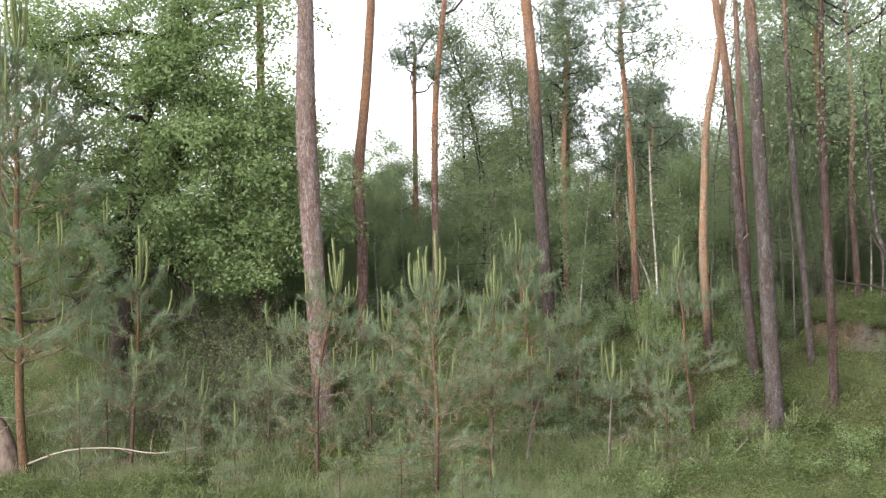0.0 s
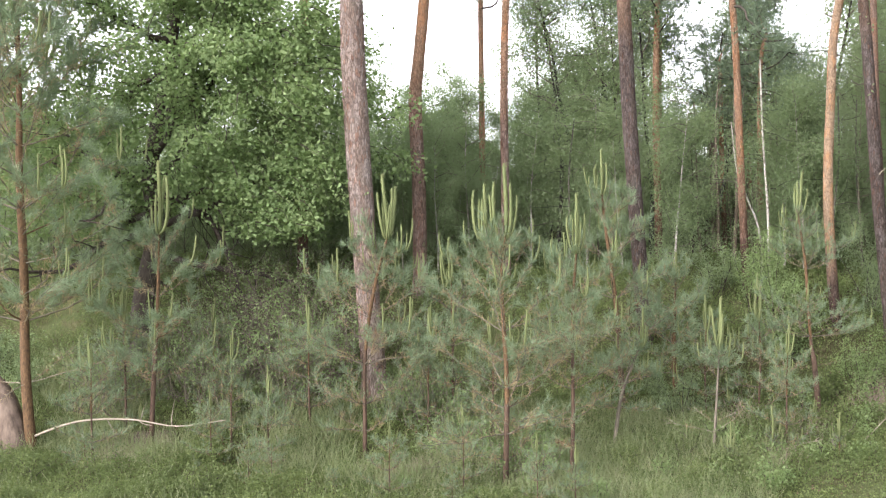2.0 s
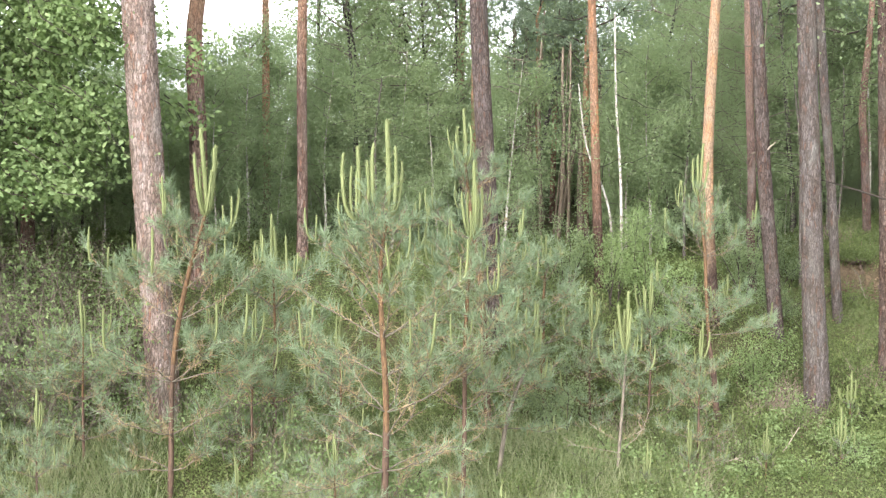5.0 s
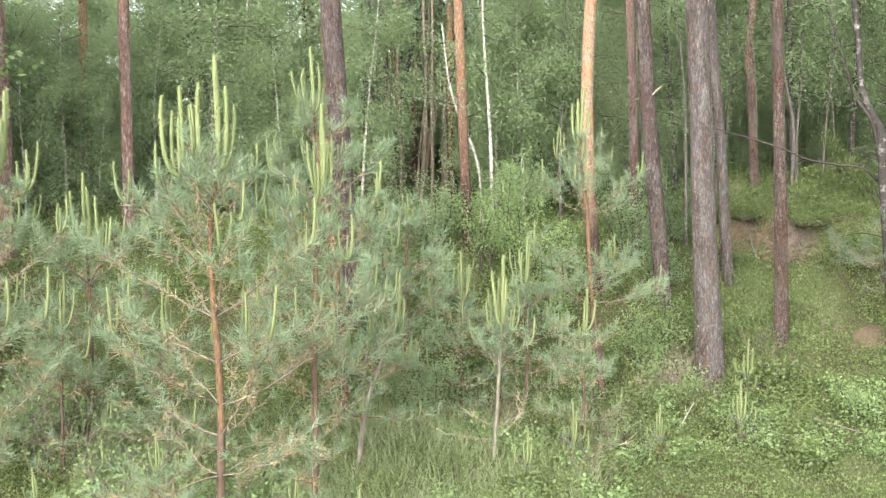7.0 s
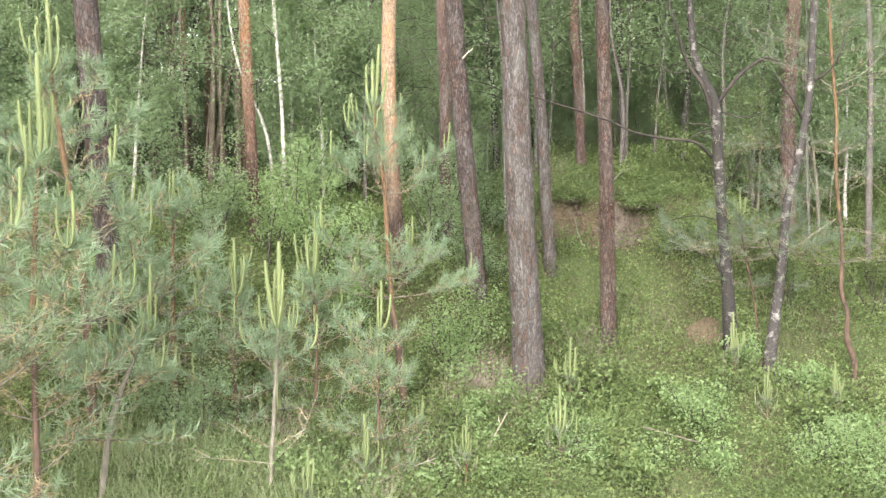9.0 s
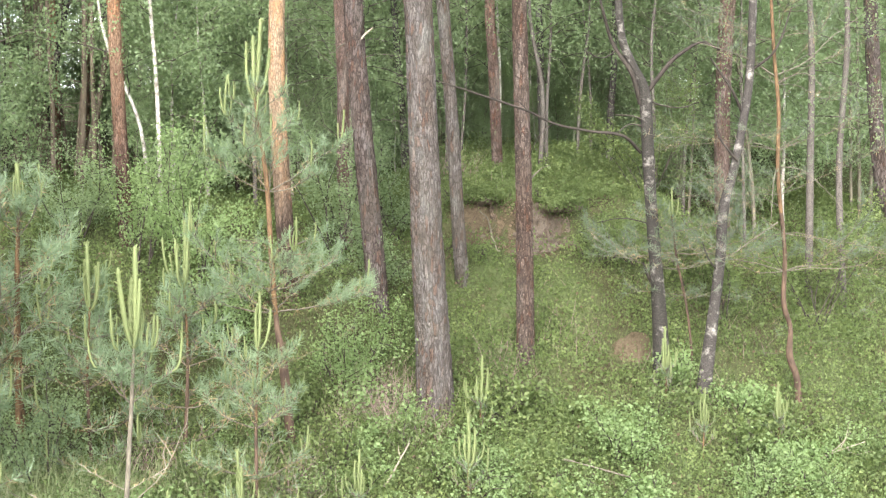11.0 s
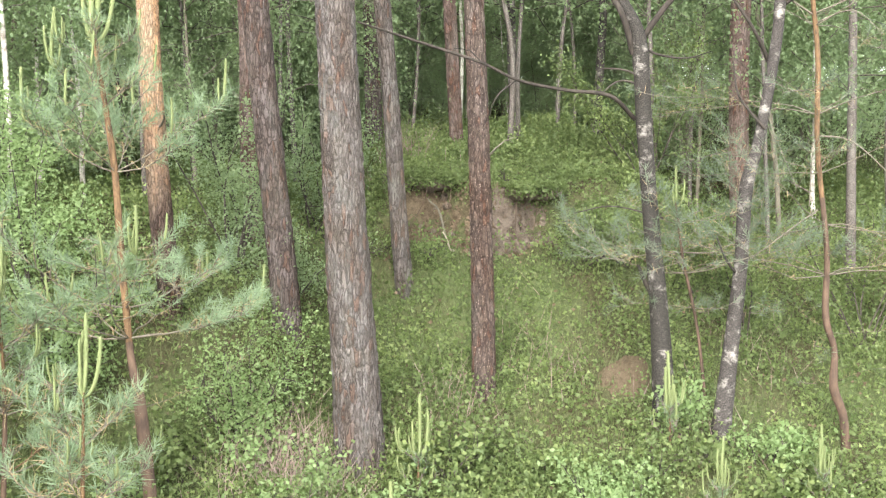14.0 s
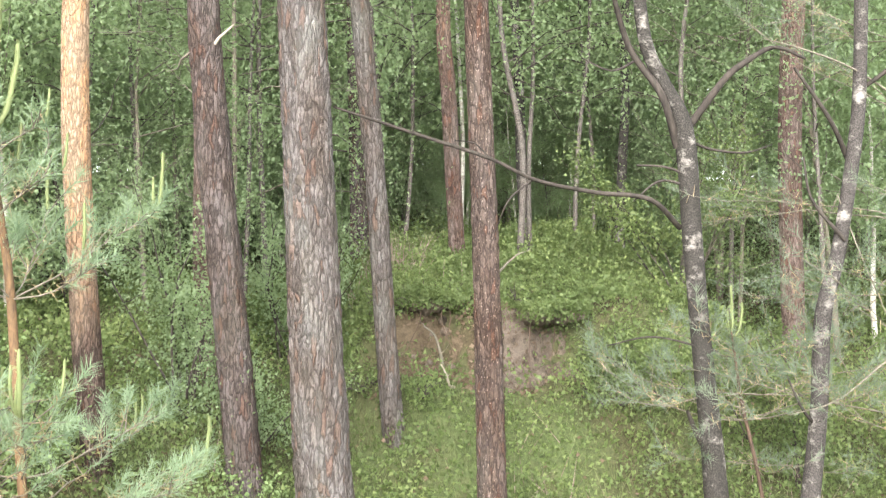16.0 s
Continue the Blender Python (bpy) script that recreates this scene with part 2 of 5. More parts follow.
M_TWIG = wood_material("grey_twig_wood", (0.085, 0.073, 0.056), (0.19, 0.166, 0.126))
M_PALETWIG = wood_material("pale_dead_twig", (0.20, 0.172, 0.130), (0.36, 0.315, 0.245))
M_SNAG = wood_material("weathered_snag_wood", (0.045, 0.032, 0.025), (0.230, 0.175, 0.135), 9.0)
M_YOUNGBARK = wood_material("young_pine_bark", (0.036, 0.025, 0.016), (0.176, 0.105, 0.053), 48.0)
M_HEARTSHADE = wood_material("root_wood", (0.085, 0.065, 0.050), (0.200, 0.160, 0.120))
M_OLDYOUNG = wood_material("young_pine_lower_bark", (0.040, 0.027, 0.020), (0.120, 0.078, 0.054), 26.0)

M_NEEDLE = leaf_material("young_pine_needles", (0.085, 0.126, 0.074), (0.153, 0.214, 0.125), (0.256, 0.326, 0.201), (0.201, 0.270, 0.120), 0.55, 0.40, 6.0, 0.15)
# greyer needles, with the dim light by the birches put into their colour
M_NEEDLE_DIM = leaf_material("grey_green_needles", (0.066, 0.090, 0.058), (0.112, 0.143, 0.095), (0.174, 0.209, 0.141), (0.125, 0.159, 0.078), 0.55, 0.4, 6.0, 0.3)
M_NEEDLE_DRY = leaf_material("dry_brown_needles", (0.187, 0.138, 0.072), (0.297, 0.226, 0.121), (0.418, 0.330, 0.187), (0.330, 0.253, 0.132), 0.6, 0.3)
M_CANDLE = leaf_material("pine_shoot", (0.132, 0.158, 0.065), (0.184, 0.215, 0.089), (0.265, 0.287, 0.132), (0.228, 0.264, 0.099), 0.75, 0.25, 3.0)
M_PINECROWN = leaf_material("pine_crown_needles", (0.111, 0.156, 0.104), (0.169, 0.227, 0.150), (0.247, 0.319, 0.202), (0.169, 0.221, 0.104), 0.6, 0.4)
M_OAK = leaf_material("oak_leaves", (0.100, 0.155, 0.062), (0.165, 0.238, 0.096), (0.28, 0.36, 0.165), (0.19, 0.29, 0.075), 0.72, 0.45, 1.6, 0.4)
M_BIRCHLEAF = leaf_material("birch_leaves", (0.165, 0.222, 0.122), (0.212, 0.278, 0.152), (0.275, 0.345, 0.190), (0.255, 0.335, 0.13), 0.8, 0.60, 0.8)
M_FARLEAF = leaf_material("thicket_leaves", (0.150, 0.203, 0.112), (0.188, 0.248, 0.136), (0.24, 0.305, 0.17), (0.225, 0.30, 0.12), 0.8, 0.60, 0.6)
M_SAPLING = leaf_material("sapling_leaves", (0.146, 0.210, 0.083), (0.195, 0.268, 0.112), (0.259, 0.337, 0.156), (0.254, 0.361, 0.117), 0.6, 0.5, 1.5)
M_BILBERRY = leaf_material("bilberry_leaves", (0.057, 0.085, 0.030), (0.104, 0.139, 0.049), (0.243, 0.292, 0.108), (0.158, 0.214, 0.051), 0.6, 0.42, 1.7, 0.5)
M_LEDGE = leaf_material("ledge_bilberry_leaves", (0.061, 0.088, 0.029), (0.104, 0.137, 0.048), (0.166, 0.198, 0.076), (0.151, 0.194, 0.050), 0.6, 0.42, 2.2, 0.5)
M_GRASS = leaf_material("grass_blades", (0.131, 0.174, 0.080), (0.211, 0.257, 0.125), (0.337, 0.316, 0.214), (0.299, 0.349, 0.142), 0.7, 0.45, 2.6, 0.5)
M_TURF = leaf_material("short_grass", (0.058, 0.082, 0.029), (0.096, 0.122, 0.045), (0.179, 0.186, 0.090), (0.124, 0.160, 0.050), 0.7, 0.35, 1.6, 0.45)
M_LITTER = leaf_material("dry_leaf_litter", (0.075, 0.050, 0.032), (0.135, 0.095, 0.062), (0.22, 0.165, 0.112), (0.12, 0.08, 0.04), 0.85, 0.1, 1.2)
M_HEATHER = leaf_material("heather_twigs", (0.15, 0.105, 0.085), (0.24, 0.175, 0.15), (0.34, 0.265, 0.225), (0.2, 0.15, 0.1), 0.8, 0.1, 1.5)

# ---------------------------------------------------------------- mesh helpers
UP = np.array([0.0, 0.0, 1.0])


def mesh_of(name, verts, faces, mat, smooth=False):
    """A mesh out of arrays; all faces have the same number of corners."""
    verts, faces = np.asarray(verts, np.float32), np.asarray(faces, np.int32)
    me = bpy.data.meshes.new(name)
    n, k = faces.shape
    me.vertices.add(len(verts))
    me.vertices.foreach_set("co", verts.ravel())
    me.loops.add(n * k)
    me.loops.foreach_set("vertex_index", faces.ravel())
    me.polygons.add(n)
    me.polygons.foreach_set("loop_start", np.arange(0, n * k, k, dtype=np.int32))
    if smooth:
        me.polygons.foreach_set("use_smooth", np.ones(n, bool))
    me.update(calc_edges=True)
    me.materials.append(mat)
    return me


def part(name, me, parent, label=""):
    ob = new(name, me)
    ob.parent = parent
    if label:
        ob["label"] = label
    return ob


def thing(name, label, category, at=(0, 0, 0), group="", kind=""):
    ob = new(name)
    ob.empty_display_size = 0.1
    ob.location = at
    return tagged(ob, label, category, group, kind)


def smooth_line(points, per=4):
    """A Catmull-Rom line through rows of x, y, z, radius."""
    p = np.asarray(points, float)
    if len(p) < 3:
        t = np.linspace(0, 1, per + 1)[:, None]
        return p[0] * (1 - t) + p[-1] * t
    q = np.vstack([2 * p[0] - p[1], p, 2 * p[-1] - p[-2]])
    out = []
    for i in range(1, len(q) - 2):
        t = np.linspace(0, 1, per, endpoint=False)[:, None]
        a, b, c, d = q[i - 1], q[i], q[i + 1], q[i + 2]
        out.append(0.5 * (2 * b + (c - a) * t + (2 * a - 5 * b + 4 * c - d) * t**2 + (3 * b - a - 3 * c + d) * t**3))
    out.append(p[-1:])
    return np.vstack(out)


def tubes(lines, seg=6, shape=None):
    """Round tubes along rows of x, y, z, radius, joined in one pair of arrays."""
    vs, fs, base = [], [], 0
    ang = np.linspace(0, 2 * np.pi, seg, endpoint=False)
    for line in lines:
        line = np.asarray(line, float)
        p, r = line[:, :3], np.maximum(line[:, 3], 0.0008)
        tan = np.gradient(p, axis=0)
        tan /= np.linalg.norm(tan, axis=1)[:, None] + 1e-9
        ref = np.array([1.0, 0, 0]) if abs(tan[:, 2]).mean() > 0.5 else UP
        a = np.cross(tan, ref)
        a /= np.linalg.norm(a, axis=1)[:, None] + 1e-9
        b = np.cross(tan, a)
        rr = np.repeat(r[:, None], seg, 1)
        if shape is not None:
            rr = rr * shape(p, ang)
        ring = p[:, None, :] + rr[..., None] * (np.cos(ang)[None, :, None] * a[:, None, :] + np.sin(ang)[None, :, None] * b[:, None, :])
        n = len(p)
        vs.append(ring.reshape(-1, 3))
        i = np.arange(n - 1)[:, None] * seg + np.arange(seg)[None, :]
        j = np.arange(n - 1)[:, None] * seg + (np.arange(seg)[None, :] + 1) % seg
        fs.append((np.stack([i, i + seg, j + seg, j], -1).reshape(-1, 4)) + base)
        base += n * seg
    return np.vstack(vs), np.vstack(fs)


def unit(v):
    return v / (np.linalg.norm(v, axis=-1, keepdims=True) + 1e-9)


def leaves(rng, at, size, droop=0.3, wide=0.36, flat=0.0):
    """One folded four-cornered leaf at each place."""
    n = len(at)
    u = rng.normal(size=(n, 3))
    u[:, 2] = u[:, 2] * (1 - flat) - droop
    u = unit(u)
    w = unit(np.cross(u, rng.normal(size=(n, 3)) * np.array([1, 1, 1 - 0.7 * flat]) + np.array([0, 0, 1e-3])))
    s = (size * rng.uniform(0.6, 1.3, n))[:, None]
    nrm = np.cross(u, w)
    v = np.stack([at, at + s * (0.45 * u + wide * w + 0.10 * nrm), at + s * u, at + s * (0.45 * u - wide * w + 0.10 * nrm)], 1)
    return v.reshape(-1, 3), np.arange(4 * n).reshape(n, 4)


def small_leaves(rng, at, size, droop=0.3, wide=0.33):
    """One three-cornered leaf at each place, for foliage in the distance."""
    n = len(at)
    u = rng.normal(size=(n, 3))
    u[:, 2] -= droop
    u = unit(u)
    w = unit(np.cross(u, rng.normal(size=(n, 3))))
    s = (size * rng.uniform(0.6, 1.35, n))[:, None]
    v = np.stack([at + s * wide * w, at - s * wide * w, at + s * u], 1)
    return v.reshape(-1, 3), np.arange(3 * n).reshape(n, 3)


def needles(rng, at, way, length, width):
    """Thin three-cornered needles from the places along the ways."""
    n = len(at)
    side = unit(np.cross(way, rng.normal(size=(n, 3))))
    ln = (length * rng.uniform(0.65, 1.2, n))[:, None]
    v = np.stack([at - side * width / 2, at + side * width / 2, at + way * ln], 1)
    return v.reshape(-1, 3), np.arange(3 * n).reshape(n, 3)


def along(rng, line, n, lo=0.0, hi=1.0):
    """n random places on a line, with the directions there."""
    p = np.asarray(line, float)[:, :3]
    d = np.linalg.norm(np.diff(p, axis=0), axis=1)
    s = np.concatenate([[0], np.cumsum(d)])
    x = rng.uniform(lo, hi, n) * s[-1]
    q = np.stack([np.interp(x, s, p[:, k]) for k in range(3)], 1)
    i = np.clip(np.searchsorted(s, x) - 1, 0, len(d) - 1)
    return q, unit(np.diff(p, axis=0)[i])


def limb(rng, p0, way, length, r0, n=7, rise=0.0, wobble=0.18, r1=0.15):
    """A crooked limb: rows of x, y, z, radius."""
    p, d, out = np.array(p0, float), unit(np.array(way, float)), []
    for i in range(n):
        out.append((*p, r0 * (1 - (1 - r1) * i / (n - 1))))
        d = unit(d + rng.normal(size=3) * wobble + UP * rise)
        p = p + d * length / (n - 1)
    return np.array(out)


# ---------------------------------------------------------------- ground
def ease(t):
    t = np.clip(t, 0, 1)
    return t * t * (3 - 2 * t)


def bank_edge(x):
    """The line along which the bank breaks off."""
    return 1.10 + 0.07 * np.sin(2.9 * x) + 0.04 * np.sin(7.7 * x + 1) + 0.025 * np.sin(17 * x)


def ground_z(x, y):
    x, y = np.asarray(x, float), np.asarray(y, float)
    z = np.interp(y, (-60, -12, -6, -3.5, -1.5, -0.58, -0.12, 0.3, 0.7, 1.2, 2.5, 4, 8, 20, 60, 400),
                  (-1.3, -1.15, -1.0, -0.72, -0.04, 0.29, 0.62, 0.85, 1.06, 1.33, 1.85, 2.35, 3.2, 4.5, 7, 10))
    z = z + 0.35 * ease((-3.6 - x) / 2) * ease((y + 4.2) / 2.5) * ease((3 - y) / 2)
    z = z + 0.50 * ease((2.75 - x) / 0.8) * ease((y + 0.95) / 0.95) * ease((4 - y) / 3)
    z = z + 0.20 * np.exp(-(((x - 4.8) / 0.7) ** 2)) * ease((y + 1.6) / 0.8) * ease((0.6 - y) / 0.8)
    bank = ease((x - 2.45) / 0.8) * ease((6.2 - x) / 1.4)
    z = z + bank * (0.50 * ease((y - 0.15) / 0.80) + 0.32 * ease((y - bank_edge(x) + 0.06) / 0.16)) * ease((6.0 - y) / 5.0)
    near = np.exp(-((x) / 30) ** 2 - (y / 30) ** 2)
    z = z + near * (0.035 * np.sin(2.3 * x + 1.1 * y) + 0.03 * np.sin(3.7 * y - 1.9 * x + 2) + 0.018 * np.sin(7.1 * x + 5.3 * y))
    return z


def build_ground():
    gx = np.concatenate([np.linspace(-400, -30, 12), np.linspace(-28, -13, 26), np.linspace(-12.8, 9, 230), np.linspace(9.5, 28, 26), np.linspace(30, 400, 12)])
    gy = np.concatenate([np.linspace(-400, -30, 8), np.linspace(-28, -6, 40), np.linspace(-5.9, 4.5, 170), np.linspace(4.8, 30, 50), np.linspace(35, 400, 10)])
    xx, yy = np.meshgrid(gx, gy)
    v = np.stack([xx, yy, ground_z(xx, yy)], -1).reshape(-1, 3)
    w = len(gx)
    i = (np.arange(len(gy) - 1)[:, None] * w + np.arange(w - 1)[None, :]).ravel()
    ob = new("ground", mesh_of("ground", v, np.stack([i, i + 1, i + w + 1, i + w], -1), M_GROUND, True))
    tagged(ob, "mossy brown-green woodland floor rising into the trees", "ground", kind="structure")


build_ground()


# ---------------------------------------------------------------- old pines
def resample(line, step):
    p = np.asarray(line, float)
    s = np.concatenate([[0], np.cumsum(np.linalg.norm(np.diff(p[:, :3], axis=0), axis=1))])
    x = np.linspace(0, s[-1], max(4, int(s[-1] / step)))
    return np.stack([np.interp(x, s, p[:, k]) for k in range(4)], 1)


def plates(amount, scale):
    """Uneven bark plates round a trunk."""
    def shape(p, ang):
        out = np.ones((len(p), len(ang)))
        for i, q in enumerate(p):
            for j, a in enumerate(ang):
                c = Vector((q[0] * 3 + 1.25 * math.cos(a), q[1] * 3 + 1.25 * math.sin(a), q[2] * 4.2 * scale))
                d, _ = noise.voronoi(c * 2.6)
                out[i, j] += amount * (min(0.5, d[1] - d[0]) - 0.2) + 0.03 * noise.noise(c * 0.7)
        return out
    return shape


def needle_tufts(rng, at, way, per, length, width):
    p = np.repeat(at, per, 0)
    w = unit(np.repeat(way, per, 0) * 0.7 + rng.normal(size=(len(p), 3)) * 0.75)
    return needles(rng, p, w, length, width)


def crown_parts(rng, line, parent, z_low, n_limbs, reach, tufts, per=12, length=0.17, width=0.013, mat=None, flat=0.12, spread=0.24):
    """The limbs and needle clouds of an old pine's crown."""
    top = line[np.argmax(line[:, 2])]
    limbs, at, way = [], [], []
    for i in range(n_limbs):
        f = (i + rng.uniform(0, 0.8)) / n_limbs
        z = z_low + (top[2] - z_low) * f
        p0 = np.array([np.interp(z, line[:, 2], line[:, k]) for k in range(3)])
        a = 2.4 * i + rng.uniform(-0.5, 0.5)
        ln = reach * (1.0 - 0.55 * f) * rng.uniform(0.6, 1.15)
        lb = limb(rng, p0, (math.cos(a), math.sin(a), rng.uniform(-0.1, 0.5)), ln, 0.012 + 0.010 * ln, 8, 0.05, 0.24)
        limbs.append(lb)
        for k in range(3):
            q, d = along(rng, lb, 1, 0.35, 0.95)
            tw = limb(rng, q[0], d[0] + rng.normal(size=3) * 0.7, ln * 0.4, 0.012, 5, 0.06, 0.25)
            limbs.append(tw)
            c, cd = along(rng, tw, tufts // 4, 0.3, 1.0)
            at.append(c + rng.normal(size=c.shape) * (spread * 0.6, spread * 0.6, flat))
            way.append(cd + UP * 0.5)
        c, cd = along(rng, lb, tufts // 3, 0.5, 1.0)
        at.append(c + rng.normal(size=c.shape) * (spread, spread, flat))
        way.append(cd + UP * 0.5)
    tagged(part("branchwork", mesh_of("branchwork", *tubes(limbs, 5), M_DARKWOOD, True), parent), kind="stuff")
    part("crown", mesh_of("crown", *needle_tufts(rng, np.vstack(at), unit(np.vstack(way)), per, length, width), mat or M_PINECROWN), parent)


def old_pine(seed, label, y, rows, mat, top=12.0, seg=20, step=0.08, bark=0.0, crown=(8, 2.0, 36), low=None, stubs=0, flare=1.25, base=None, name="pine_tree"):
    """rows: x, z, radius from foot to top. The foot goes to the ground, the top up into the crown."""
    rng = np.random.default_rng(seed)
    rows = sorted(rows, key=lambda r: r[1])
    x0, z0, r0 = rows[0]
    g = float(ground_z(x0, y)) if base is None else base
    line = []
    if g < z0 - 0.12:
        slope = (rows[1][0] - x0) / (rows[1][1] - z0)
        line += [(x0 - slope * (z0 - g) * 0.7, y, g - 0.08, r0 * flare), (x0 - slope * (z0 - g) * 0.4, y, g + 0.45 * (z0 - g), r0 * 1.04)]
        x_foot = x0 - slope * (z0 - g) * 0.7
    else:
        line += [(x0, y, g - 0.1, r0 * flare)]
        x_foot = x0
    line += [(x, y, z, r) for x, z, r in rows]
    xe, ze, re = rows[-1]
    if top > ze + 0.5:
        sl = (xe - rows[-2][0]) / (ze - rows[-2][1])
        for f in (0.35, 0.7, 1.0):
            line.append((xe + sl * (top - ze) * f * 0.6 + rng.normal() * 0.06, y + rng.normal() * 0.08, ze + (top - ze) * f, re * (1 - 0.8 * f)))
    line = resample(smooth_line(line, 6), step)
    t = thing(name, label, "tree", (x_foot, y, g), "old pines")
    line[:, :3] -= (x_foot, y, g)
    v, f = tubes([line], seg, plates(bark, 1.0) if bark else None)
    part("trunk", mesh_of("trunk", v, f, mat, True), t)
    if stubs:
        for i in range(stubs):
            q, d = along(rng, line, 1, 0.12, 0.75)
            a = rng.uniform(0, 6.28)
            w = np.array([math.cos(a), math.sin(a), rng.uniform(-0.1, 0.5)])
            part("dead_branch", mesh_of("dead_branch", *tubes([limb(rng, q[0] + 0.03 * w, w, rng.uniform(0.12, 0.5), 0.012, 5, 0.05, 0.2)], 5), M_TWIG, True), t, "dry grey dead branch")
    if crown:
        n, reach, tufts = crown
        crown_parts(rng, line, t, (low if low is not None else ze + 0.6 * (top - ze)) - g, n, reach, tufts)
    return t


old_pine(1, "big old pine with grey-brown plated bark", -1.93, [(-5.61, 0.74, .200), (-5.69, 1.70, .186), (-5.78, 2.99, .194), (-5.89, 4.61, .198), (-5.96, 6.23, .19)],
         M_BARK_BROWN, 13, 56, 0.035, 0.14)
old_pine(2, "slender curved pine, brown below and orange above", 0.28, [(-5.84, 2.62, .128), (-5.86, 3.79, .123), (-5.92, 5.08, .117), (-5.84, 5.89, .105), (-5.73, 6.94, .099), (-5.61, 8.69, .088)],
         M_BARK_WARM, 13, 24, 0.06, 0.06)
old_pine(3, "thin straight pine with a small flat crown", 1.79, [(-5.25, 3.21, .061), (-5.28, 5.29, .055), (-5.29, 7.38, .045)], M_BARK_FLAME, 8.3, 12, crown=(9, 1.25, 42), low=6.9)
old_pine(4, "thin dark pine trunk bending near its top", 1.21, [(-4.57, 3.20, .077), (-4.59, 5.22, .071), (-4.54, 7.00, .065), (-4.34, 8.78, .055)], M_BARK_WARM, 11.5, 14, crown=(12, 1.7, 46), low=8.3)
old_pine(5, "tall pine with dark red-brown bark turning orange", -0.2, [(-1.62, 1.34, .123), (-1.78, 3.59, .118), (-1.87, 5.00, .118), (-1.95, 6.63, .108), (-2.10, 8.27, .098)],
         M_BARK_DARK, 13, 32, 0.05, 0.09)
old_pine(6, "slim orange-barked pine leaning slightly", 0.95, [(-0.20, 1.44, .072), (-0.28, 3.08, .064), (-0.33, 4.32, .060), (-0.40, 5.95, .056), (-0.54, 7.71, .048)],
         M_BARK_FLAME, 9.4, 18, 0.06, 0.05, crown=(14, 1.3, 46), low=6.4, stubs=5)
old_pine(7, "orange-barked pine with a dark scaly foot", 0.15, [(1.29, 1.37, .084), (1.23, 2.05, .080), (1.17, 3.40, .075), (1.21, 4.79, .068), (1.27, 5.83, .064), (1.50, 7.18, .057)],
         M_BARK_TAN, 12, 36, 0.035, 0.10, stubs=3)
leaning = old_pine(8, "dark purple-brown pine trunk leaning to one side", 0.05, [(2.07, 1.44, .098), (1.89, 3.39, .090), (1.84, 4.21, .087), (1.67, 6.43, .077), (1.46, 8.00, .070)],
         M_BARK_DARK, 12, 44, 0.03, 0.16, stubs=3)
old_pine(9, "slender pale pine trunk behind a leafy bush", 0.9, [(1.93, 1.44, .061), (1.86, 2.34, .061), (1.86, 3.29, .059), (1.79, 4.84, .055), (1.72, 7.50, .05)], M_BARK_PINK, 11.5, 18, 0.06, 0.05)
stout = old_pine(10, "stout grey-brown pine trunk with flaking bark plates", -0.58, [(2.52, 0.27, .175), (2.49, 0.88, .154), (2.43, 1.92, .138), (2.38, 3.15, .125), (2.31, 4.62, .118), (2.25, 6.2, .112)],
         M_BARK_GREY, 12.5, 72, 0.022, 0.15, flare=1.12)
old_pine(11, "straight reddish pine trunk with small bark scales", -0.12, [(3.46, 0.72, .087), (3.43, 2.21, .076), (3.38, 3.65, .069), (3.35, 4.69, .066)], M_BARK_RED, 11, 48, 0.022, 0.17, flare=1.2, stubs=2)
old_pine(12, "slim greyish pine trunk beside the earth bank", 0.7, [(3.05, 1.08, .078), (2.98, 1.87, .067), (2.92, 2.82, .064), (2.84, 3.75, .062), (2.75, 4.81, .061)], M_BARK_GREY, 10.5, 32, 0.035, 0.11, flare=1.2)
old_pine(13, "far pine with orange upper bark above the bank", 2.3, [(3.76, 2.5, .064), (3.70, 3.68, .061), (3.66, 4.43, .055)], M_BARK_PINK, 9.5, 16)
old_pine(14, "reddish pine trunk half hidden by leaves", 1.5, [(6.12, 1.74, .085), (6.10, 3.2, .085), (6.14, 4.3, .085)], M_BARK_PINK, 10, 24, 0.05, 0.08)
old_pine(15, "orange-barked pine behind the oak", 0.82, [(-8.6, 3.0, .10), (-8.55, 5.96, .095), (-8.57, 9.08, .08)], M_BARK_FLAME, 12.5, 16)
old_pine(16, "thin pine with a round crown against the sky", 2.48, [(-2.10, 3.0, .07), (-2.14, 5.23, .06), (-2.09, 7.4, .045)], M_BARK_FLAME, 8.6, 12, crown=(12, 1.0, 40), low=6.2)
old_pine(17, "small far pine with layered crown", 3.2, [(-0.40, 3.0, .05), (-0.42, 5.0, .045), (-0.38, 6.0, .035)], M_BARK_FLAME, 6.9, 10, crown=(14, 1.15, 36), low=4.8)
old_pine(18, "small far pine with layered crown", 3.6, [(-1.15, 3.0, .05), (-1.2, 4.6, .045), (-1.2, 5.6, .035)], M_BARK_FLAME, 6.3, 10, crown=(12, 0.9, 34), low=4.6)
old_pine(20, "dark pine with broad crown among leafy trees", 3.0, [(3.1, 3.0, .08), (3.05, 5.5, .07), (3.0, 7.0, .06)], M_BARK_DARK, 9.0, 12, crown=(14, 1.5, 46), low=5.6)

